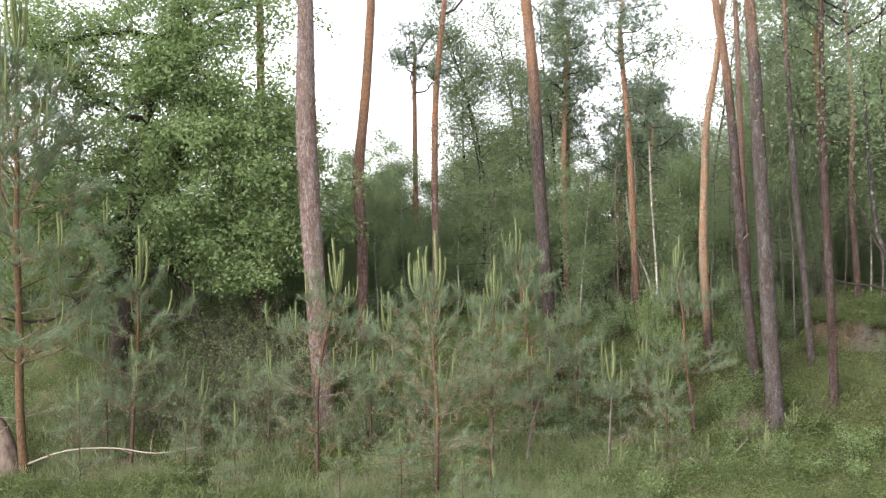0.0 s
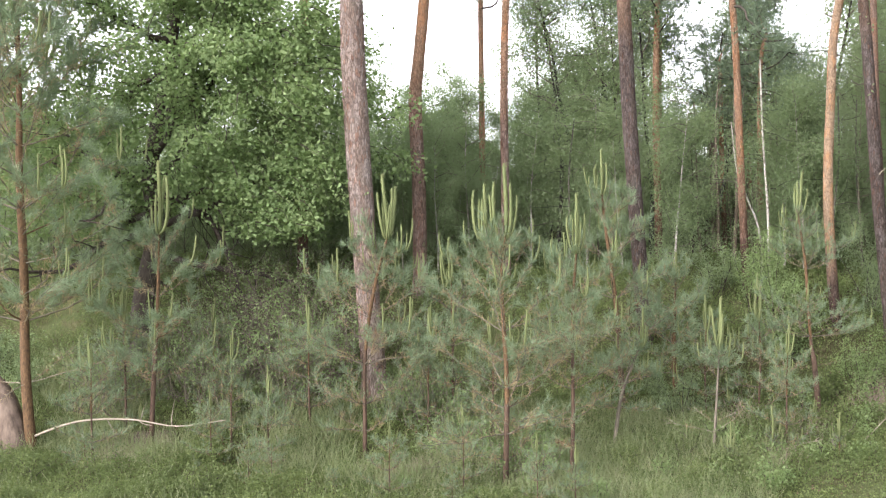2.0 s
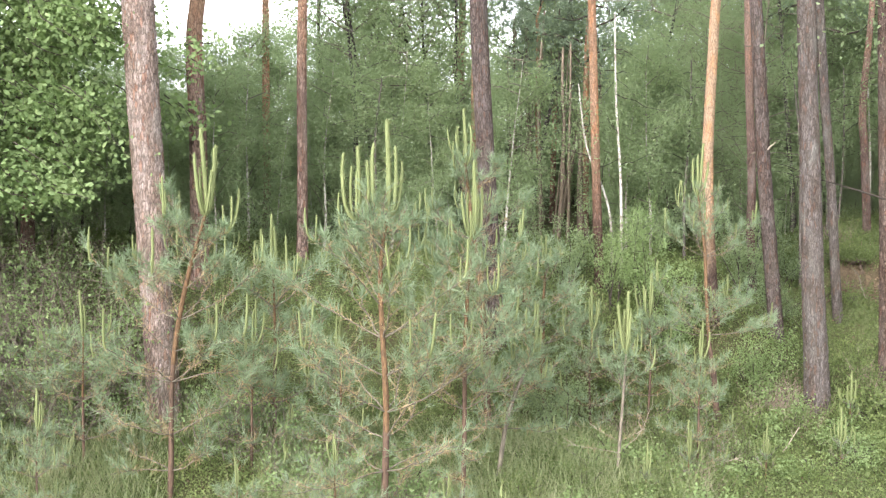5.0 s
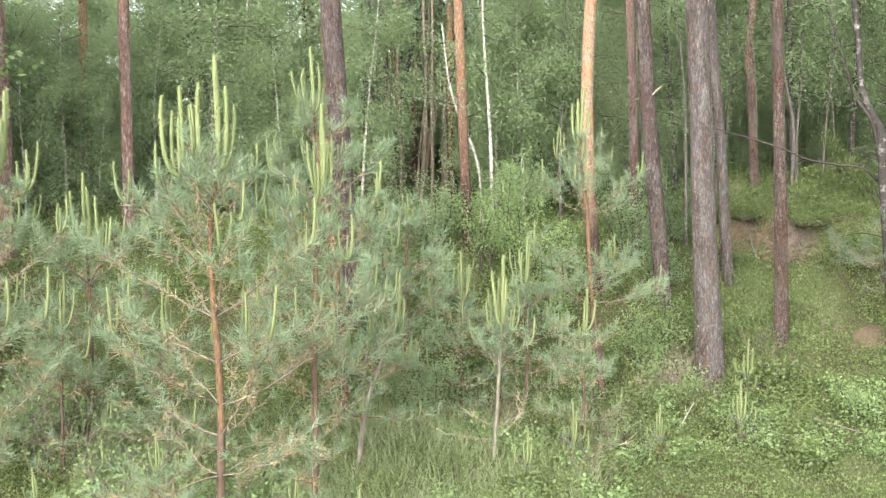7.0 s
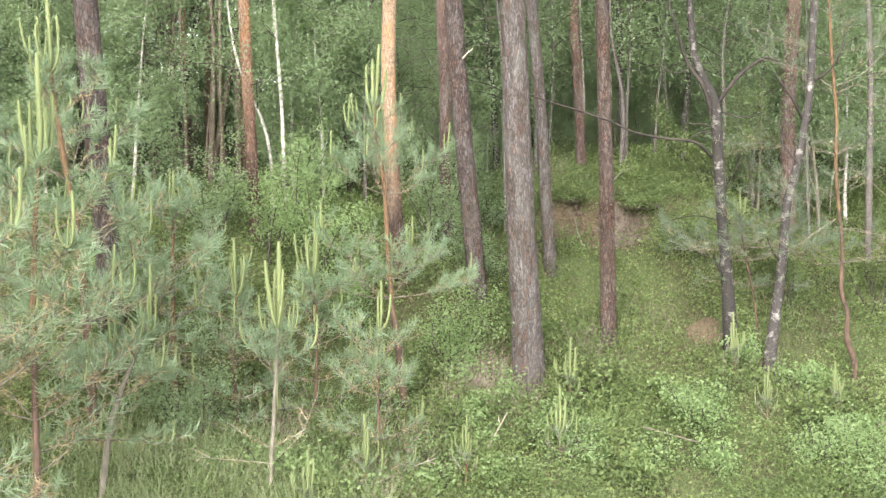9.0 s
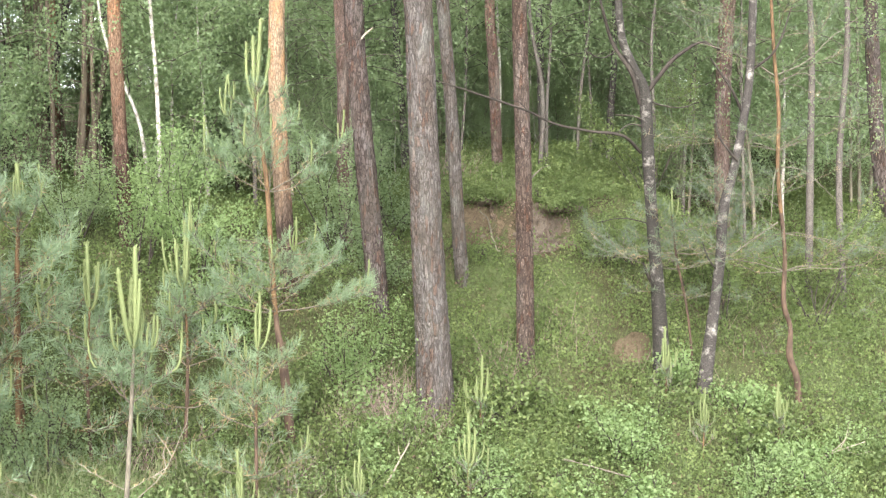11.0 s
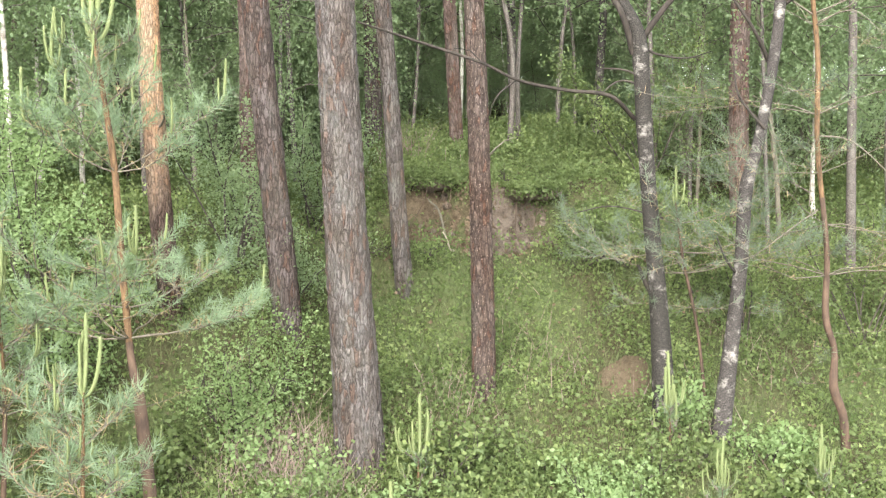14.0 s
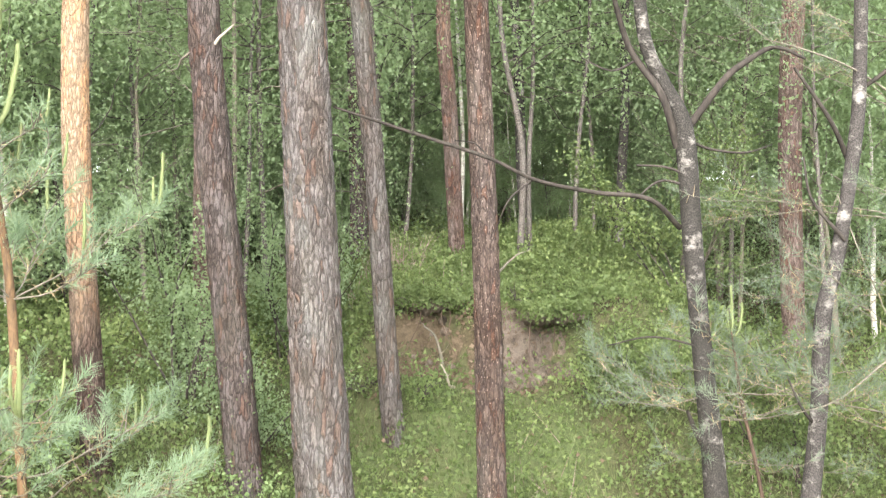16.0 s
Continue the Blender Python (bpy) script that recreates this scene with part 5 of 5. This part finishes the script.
def brushwood(seed, at, radius, height, n=60):
    """A tangle of twigs with a few small leaves."""
    rng = np.random.default_rng(seed)
    x, y = at
    t = thing("bush", "tangle of grey-brown twigs with few small leaves", "bush", (x, y, float(ground_z(x, y))), "bare brushwood")
    twigs = []
    for i in range(n):
        a, q = rng.uniform(0, 6.28), rng.uniform(0, 1) ** 0.5 * radius
        p0 = (q * math.cos(a), q * math.sin(a), -0.03)
        st = limb(rng, p0, (rng.normal() * 0.5, rng.normal() * 0.5, 1.0), height * rng.uniform(0.4, 1.0), 0.008, 7, -0.02, 0.2)
        twigs.append(st)
        c, d = along(rng, st, 2, 0.3, 0.9)
        for k in range(2):
            twigs.append(limb(rng, c[k], d[k] + rng.normal(size=3) * 0.7, height * 0.35, 0.005, 5, -0.02, 0.2))
    tagged(part("branchwork", mesh_of("branchwork", *tubes(twigs, 3), M_TWIG, True), t), kind="stuff")
    at = np.vstack([along(rng, tw, 9, 0.3, 1.0)[0] for tw in twigs])
    tagged(part("foliage", mesh_of("foliage", *small_leaves(rng, at + rng.normal(size=at.shape) * 0.06, 0.045, 0.2), M_OAK), t), kind="stuff")


for i, (x, y, r, h) in enumerate(((-8.1, -2.3, 0.8, 1.9), (-7.2, -2.0, 0.8, 2.0), (-6.5, -2.2, 0.6, 1.6), (-9.0, -2.2, 0.8, 1.9), (-7.7, -1.3, 0.9, 2.5), (-4.5, -2.2, 0.6, 1.1), (-3.5, -2.7, 0.6, 0.8), (-2.4, -3.3, 0.5, 0.7), (-8.6, -0.6, 0.9, 2.6), (-7.0, -0.9, 0.9, 2.4), (-9.8, -1.6, 0.9, 2.2), (-6.4, -1.2, 0.7, 2.0), (-10.4, -2.6, 0.8, 1.6), (-8.4, -1.5, 0.8, 2.4))):
    brushwood(530 + i, (x, y), r, h)


# ---------------------------------------------------------------- undergrowth
def carpet():
    rng = np.random.default_rng(61)
    # tussocks of bilberry, thicker in some patches
    n = 21500
    c = np.stack([rng.uniform(-17, 8.5, n), rng.uniform(-6.8, 3.8, n)], 1)
    c = c[(c[:, 1] > -4.7) | (c[:, 0] < -1.0)]
    n = len(c)
    d = np.sin(1.3 * c[:, 0] + 0.8) * np.sin(1.7 * c[:, 1] - 0.4) + 0.6 * np.sin(3.1 * c[:, 0] - 2.2 * c[:, 1])
    bare = ((np.abs(c[:, 0] - 3.65) < 0.62) & (np.abs(c[:, 1] - bank_edge(c[:, 0])) < 0.13)) | (np.hypot(c[:, 0] - 4.53, c[:, 1] + 0.12) < 0.25) | (np.hypot(c[:, 0] + 9.0, c[:, 1] + 3.6) < 0.55)
    down = bank_edge(c[:, 0]) - c[:, 1]
    bare |= (c[:, 0] > 3.66) & (c[:, 0] < 4.34) & (down > -0.06) & (down < 0.27)
    bare |= (c[:, 0] > 2.98) & (c[:, 0] < 3.68) & (down > -0.04) & (down < 0.22) & (rng.uniform(size=n) < 0.75)
    bare |= (c[:, 0] > 2.8) & (c[:, 0] < 5.2) & (c[:, 1] > bank_edge(c[:, 0])) & (c[:, 1] < bank_edge(c[:, 0]) + 0.95) & (rng.uniform(size=n) < 0.5)
    c = c[(rng.uniform(-2.3, 0.9, n) < d) & ~bare]
    per = 62
    at = np.repeat(c, per, 0) + rng.normal(size=(len(c) * per, 2)) * 0.11
    swell = 0.5 + 0.5 * np.sin(2.7 * c[:, 0] + 1.9 * c[:, 1]) * np.sin(3.9 * c[:, 1] - 1.3 * c[:, 0] + 1)
    tall = np.repeat(rng.uniform(0.04, 0.14, len(c)) + 0.22 * swell * rng.uniform(0.4, 1.0, len(c)), per)
    z = ground_z(at[:, 0], at[:, 1]) + tall * rng.uniform(0.05, 1.0, len(at))
    ob = new("bilberry_carpet", mesh_of("bilberry_carpet", *small_leaves(rng, np.column_stack([at, z]), 0.028, -0.1, 0.40), M_BILBERRY))
    tagged(ob, "bright green bilberry shrubs covering the woodland floor", "undergrowth", kind="stuff")
    # grass
    n = 95000
    g = np.stack([rng.uniform(-16, 8, n), rng.uniform(-6.8, 2.8, n)], 1)
    clump = np.sin(2.1 * g[:, 0] + 1.7 * g[:, 1]) + np.sin(1.1 * g[:, 0] - 2.9 * g[:, 1] + 1)
    g = g[(clump + rng.normal(size=n) * 0.7) > 0.1]
    g = g[(np.abs(g[:, 0] - 3.65) > 0.75) | (np.abs(g[:, 1] - bank_edge(g[:, 0]) + 0.05) > 0.22)]
    p = np.column_stack([g, ground_z(g[:, 0], g[:, 1])])
    ob = new("grass", mesh_of("grass", *needles(rng, p, unit(rng.normal(size=p.shape) * (0.4, 0.4, 0.1) + UP), 0.15, 0.006), M_TURF))
    tagged(ob, "thin woodland grass with straw-coloured blades", "grass", kind="stuff")
    # thin blades between the bilberries before the trunks
    g = np.stack([rng.uniform(0.8, 7.0, 13000), rng.uniform(-2.6, 1.0, 13000)], 1)
    g = g[(np.abs(g[:, 0] - 3.65) > 0.75) | (g[:, 1] < bank_edge(g[:, 0]) - 0.25)]
    p = np.column_stack([g, ground_z(g[:, 0], g[:, 1])])
    ob = new("grass", mesh_of("grass", *needles(rng, p, unit(rng.normal(size=p.shape) * (0.55, 0.55, 0.1) + UP), 0.14, 0.0055), M_TURF))
    tagged(ob, "fine grass blades between low bilberry shrubs", "grass", kind="stuff")
    # longer dry grass among the young pines
    n = 85000
    g = np.stack([rng.uniform(-16, 1.2, n), rng.uniform(-6.8, -1.4, n)], 1)
    g = g[g[:, 0] < 0.2 + rng.normal(size=n) * 0.5]
    n = len(g)
    g = g[(np.sin(1.6 * g[:, 0] + 2.3 * g[:, 1]) + np.sin(2.9 * g[:, 0] - 1.3 * g[:, 1] + 2) + rng.normal(size=n) * 0.6) > 0.0]
    g = g[(g[:, 1] > -4.3) | (rng.uniform(size=len(g)) < 0.08)]
    p = np.column_stack([g, ground_z(g[:, 0], g[:, 1])])
    ob = new("tall_grass", mesh_of("tall_grass", *needles(rng, p, unit(rng.normal(size=p.shape) * (0.45, 0.45, 0.1) + UP), 0.38, 0.0135), M_GRASS))
    tagged(ob, "long straw-coloured and green grass among the young pines", "grass", kind="stuff")
    # pale blades on the open ground between the young pines
    g = np.stack([rng.uniform(-4.2, 1.0, 18000), rng.uniform(-4.4, -1.3, 18000)], 1)
    p = np.column_stack([g, ground_z(g[:, 0], g[:, 1])])
    ob = new("grass", mesh_of("grass", *needles(rng, p, unit(rng.normal(size=p.shape) * (0.5, 0.5, 0.1) + UP), 0.26, 0.010), M_GRASS))
    tagged(ob, "pale green grass between the young pines", "grass", kind="stuff")
    # the green top of the bank
    g = np.stack([rng.uniform(2.6, 5.6, 42000), rng.uniform(0.04, 1.7, 42000)], 1)
    g[:, 1] += bank_edge(g[:, 0])
    z = ground_z(g[:, 0], g[:, 1]) + 0.015 + (0.05 + 0.05 * np.sin(5.1 * g[:, 0] + 3.3 * g[:, 1])) * rng.uniform(0, 1, len(g))
    ob = new("ledge_carpet", mesh_of("ledge_carpet", *small_leaves(rng, np.column_stack([g, z]), 0.022, -0.1, 0.42), M_LEDGE))
    tagged(ob, "short bright bilberry and moss on the ledge above the bank", "undergrowth", kind="stuff")
    # litter
    n = 26000
    p = np.stack([rng.uniform(-16, 8, n), rng.uniform(-5.5, 4.5, n)], 1)
    bank = np.stack([rng.uniform(3.0, 4.3, 1500), rng.uniform(-0.22, 0.2, 1500)], 1)
    bank[:, 1] += bank_edge(bank[:, 0])
    p = np.vstack([p, bank])
    p = np.column_stack([p, ground_z(p[:, 0], p[:, 1]) + 0.012])
    ob = new("leaf_litter", mesh_of("leaf_litter", *leaves(rng, p, 0.034, 0.0, 0.4, 0.9), M_LITTER))
    tagged(ob, "dry brown leaves scattered on the woodland floor", "leaf litter", kind="stuff")
    # heather before the stout trunk and in open spots
    at = []
    for x, y, r, k in ((1.95, -0.70, 0.32, 420), (2.2, -0.8, 0.25, 260), (4.9, -0.7, 0.4, 40), (3.9, 0.05, 0.35, 60), (5.5, 0.2, 0.4, 40), (1.3, -1.7, 0.3, 110), (3.2, -0.3, 0.3, 90), (3.2, 1.9, 0.3, 120), (0.1, -1.2, 0.3, 160), (0.9, -2.2, 0.35, 150), (-4.0, -3.6, 0.5, 300), (-8.8, -4.0, 0.5, 300), (-3.0, -3.0, 0.5, 250)):
        q = rng.normal(size=(k, 2)) * r * 0.6 + (x, y)
        at.append(np.column_stack([q, ground_z(q[:, 0], q[:, 1])]))
    p = np.vstack(at)
    ob = new("heather", mesh_of("heather", *needles(rng, p, unit(rng.normal(size=p.shape) * (0.5, 0.5, 0.15) + UP), 0.34, 0.006), M_HEATHER))
    tagged(ob, "greyish-brown twiggy heather in small patches", "heather", kind="stuff")


carpet()


# ---------------------------------------------------------------- bank, mound, dead wood
def draped(name, label, category, centre, rx, ry, mat, lift=0.02, dome=0.0, seed=0, kind="structure", follow=False):
    """A patch with an uneven outline that lies on the ground."""
    rng = np.random.default_rng(seed)
    rings, spokes = 18, 90
    wob = 1 + 0.16 * np.sin(3 * np.linspace(0, 6.283, spokes, endpoint=False) + seed) + np.convolve(rng.normal(size=spokes + 4), np.ones(5) / 5, "valid") * 0.16
    rows = []
    for i in range(rings):
        f = (i + 0.001) / (rings - 1)
        a = np.linspace(0, 6.283, spokes, endpoint=False)
        x, y = centre[0] + rx * f * wob * np.cos(a), centre[1] + ry * f * wob * np.sin(a)
        if follow:
            y = bank_edge(x) + centre[1] + ry * f * wob * np.sin(a)
        z = ground_z(x, y) + (lift + dome * (1 - f * f)) * (1.0 if i < rings - 1 else -1.0) + rng.normal(size=spokes) * 0.006
        rows.append(np.column_stack([x, y, z]))
    v = np.vstack(rows)
    i = np.arange(rings - 1)[:, None] * spokes + np.arange(spokes)[None, :]
    j = np.arange(rings - 1)[:, None] * spokes + (np.arange(spokes)[None, :] + 1) % spokes
    f = np.stack([i, i + spokes, j + spokes, j], -1).reshape(-1, 4)
    return tagged(new(name, mesh_of(name, v, f, mat, True)), label, category, kind=kind)


M_LITTER_MOUND = soil_material("dry_needle_litter", ((0.3, (0.090, 0.065, 0.042)), (0.5, (0.174, 0.132, 0.086)), (0.7, (0.079, 0.058, 0.037))), 20.0)
draped("earth_bank", "bare sandy earth bank under a grassy ledge", "earth bank", (4.0, -0.05), 0.33, 0.17, M_SOIL, 0.022, 0.0, 3, follow=True)
draped("earth_bank", "narrow strip of bare earth with roots below grass", "earth bank", (3.32, -0.07), 0.36, 0.13, M_LITTER_MOUND, 0.018, 0.0, 8, follow=True)
draped("soil_mound", "small mound of dry reddish pine litter", "mound", (4.52, -0.12), 0.20, 0.16, M_LITTER_MOUND, 0.02, 0.08, 5)
draped("bare_patch", "bare brown patch of soil in the grass", "bare ground", (-9.0, -3.6), 0.6, 0.45, M_SOIL, 0.02, 0.0, 6)


def turf_lip(seed, x0, x1, reach):
    """Rooted turf that juts out over the bare earth, with leaves on it and hanging from its edge."""
    rng = np.random.default_rng(seed)
    n = 36
    xs = np.linspace(x0, x1, n)
    e, f = bank_edge(xs), np.sin(np.linspace(0, np.pi, n)) ** 0.5
    out = reach * f * (0.8 + 0.3 * np.sin(19 * xs) + 0.15 * rng.normal(size=n)) + 0.01
    top = ground_z(xs, e + 0.14)
    o = np.array([xs.mean(), e.mean(), top.mean()])
    rows = [(e + 0.24, ground_z(xs, e + 0.24) - 0.03), (e + 0.16, ground_z(xs, e + 0.16) + 0.02), (e - 0.5 * out, top + 0.02), (e - out, top - 0.03 * f),
            (e - 0.85 * out, top - 0.09 * f), (e + 0.05, top - 0.12 * f), (e + 0.24, top - 0.13)]
    v = np.stack([np.column_stack([xs, y, z]) for y, z in rows], 1).reshape(-1, 3) - o + rng.normal(size=(n * 7, 3)) * 0.006
    i = (np.arange(n - 1)[:, None] * 7 + np.arange(7)[None, :]).ravel()
    j = (np.arange(n - 1)[:, None] * 7 + (np.arange(7)[None, :] + 1) % 7).ravel()
    t = thing("turf_overhang", "green turf overhanging the bare earth bank", "turf", tuple(o))
    part("turf", mesh_of("turf", v, np.stack([i, i + 7, j + 7, j], -1), M_SOIL, True), t)
    c = 4200
    k = rng.integers(0, n, c)
    w = rng.uniform(0, 1, c) ** 0.7
    q = np.column_stack([xs[k] + rng.normal(size=c) * 0.02, e[k] + 0.2 - w * (0.24 + out[k]), top[k] + 0.03 - 0.10 * np.maximum(0, w - 0.75) * 4 * rng.uniform(0, 1.2, c) + 0.03 * rng.uniform(0, 1, c)])
    tagged(part("foliage", mesh_of("foliage", *small_leaves(rng, q - o, 0.024, 0.1, 0.42), M_LEDGE), t), kind="stuff")


turf_lip(71, 3.92, 4.40, 0.16)
turf_lip(72, 3.12, 3.50, 0.06)


def dead_branch(name, label, rows, r, mat, side=3, seed=0, taper=0.7):
    rng = np.random.default_rng(seed)
    o = np.array(rows[0], float)
    t = thing(name, label, "branch", tuple(o))
    n = len(rows)
    line = smooth_line([(*(np.array(p) - o), r * (1 - taper * i / (n - 1))) for i, p in enumerate(rows)], 5)
    part("stem", mesh_of("stem", *tubes([line], 8), mat, True), t)
    for i in range(side):
        q, d = along(rng, line, 1, 0.3, 0.9)
        part("twig", mesh_of("twig", *tubes([limb(rng, q[0], d[0] + rng.normal(size=3) * 0.6, rng.uniform(0.12, 0.4) * min(1.5, float(np.ptp(line[:, :3], axis=0).max())), r * 0.4, 6, 0.02, 0.2)], 5), mat, True), t)


def lying(x, y, up=0.03):
    return (x, y, float(ground_z(x, y)) + up)


dead_branch("dead_branch", "white forked dead branch lying below the bank", [lying(3.44, 0.86, 0.0), (3.40, 0.80, 1.62), (3.37, 0.78, 1.70), (3.34, 0.78, 1.76)], 0.012, M_PALETWIG, 3, 1)
dead_branch("dead_branch", "dead twig standing out of the bank", [lying(3.40, 0.95, 0.0), (3.33, 0.9, 1.92), (3.24, 0.85, 2.0)], 0.012, M_TWIG, 2, 4)
dead_branch("dead_branch", "long pale dead branch lying over low plants", [lying(-11.0, -4.1, 0.1), (-9.8, -4.15, -0.22), (-8.74, -4.1, -0.12), (-7.8, -4.15, -0.16), (-6.94, -4.1, -0.02)], 0.022, M_PALETWIG, 4, 2)
dead_branch("log", "broken weathered log leaning beside the large young pine", [lying(-10.95, -4.2, -0.05), (-11.25, -4.2, 0.0), (-11.55, -4.25, 0.35), (-12.1, -4.3, 0.8)], 0.24, M_SNAG, 2, 3, 0.2)
for i, (x, y, a, ln) in enumerate(((0.6, -2.3, 0.5, 0.9), (-0.3, -2.2, 2.4, 0.8), (1.9, -1.7, 1.2, 0.7), (4.1, -1.9, 2.8, 0.8), (5.2, -1.7, 0.2, 0.9), (-4.3, -3.7, 0.4, 1.0), (-6.2, -3.7, 2.0, 1.0))):
    q = [lying(x + f * ln * math.cos(a), y + f * ln * math.sin(a) * 0.5, 0.05 + 0.14 * f) for f in (0, 0.3, 0.65, 1.0)]
    dead_branch("dead_branch", "thin grey dead branch lying in the undergrowth", q, 0.012, M_TWIG if i % 2 else M_PALETWIG, 3, 10 + i)

# clods, roots and hanging tufts on the bank
rng = np.random.default_rng(91)
for i in range(26):
    x = rng.uniform(3.1, 4.25)
    y = float(bank_edge(x)) + rng.uniform(-0.2, 0.06)
    r = rng.uniform(0.012, 0.035)
    bm = bmesh.new()
    bmesh.ops.create_icosphere(bm, subdivisions=2, radius=r)
    for v in bm.verts:
        v.co *= 1 + 0.35 * noise.noise(v.co * (2.2 / r) + Vector((i, 0, 0)))
    me = bpy.data.meshes.new("clod")
    bm.to_mesh(me)
    bm.free()
    me.materials.append(M_SOIL)
    ob = new("clod", me)
    ob.location = (x, y, float(ground_z(x, y)) + 0.02)
    tagged(ob, "brown clod of sandy earth on the bank", "clod", "clods on the bank")
for i in range(6):
    x = rng.uniform(2.98, 3.75) if i < 4 else rng.uniform(3.8, 4.25)
    e = float(bank_edge(x))
    g = float(ground_z(x, e + 0.1))
    q = [(x, e + 0.1, g + 0.03), (x + rng.uniform(-0.1, 0.1), e - 0.06, g - 0.12), (x + rng.uniform(-0.25, 0.25), e - 0.2, float(ground_z(x, e - 0.2)) + 0.03)]
    dead_branch("root", "dark bare root hanging out of the earth bank", q, 0.006, M_OLDYOUNG, 1, 60 + i)
for i, (x, y, rr, h) in enumerate(((4.15, 1.20, 0.22, 0.20), (3.9, 1.30, 0.25, 0.16), (3.45, 1.28, 0.28, 0.18), (3.1, 1.22, 0.25, 0.20), (4.5, 1.1, 0.3, 0.22), (2.9, 1.05, 0.3, 0.25), (3.2, 0.80, 0.2, 0.14), (4.4, 0.80, 0.3, 0.2))):
    bush(540 + i, "tuft of bilberry hanging over the bank edge", (x, y), rr, h, 420, 0.035, M_BILBERRY, 6, "bilberry_bush", "bilberry on the bank")

# broad-leaved seedlings in the low growth before the trunks
rng = np.random.default_rng(93)
for i in range(124):
    x, y = (rng.uniform(1.2, 6.3), rng.uniform(-2.3, -0.75)) if i < 34 else (rng.uniform(-0.6, 6.8), rng.uniform(-3.0, -0.4)) if i < 84 else (rng.uniform(-4.0, 1.0), rng.uniform(-4.4, -1.6))
    if abs(x - 2.5) < 0.25 and y > -1.0:
        continue
    bush(560 + i, "small broad-leaved seedling in the undergrowth", (x, y), rng.uniform(0.12, 0.28), rng.uniform(0.16, 0.42), int(rng.integers(140, 360)), rng.uniform(0.026, 0.066), (M_SAPLING, M_BILBERRY, M_LEDGE, M_SAPLING)[i % 4], 4, "seedling", "seedlings")
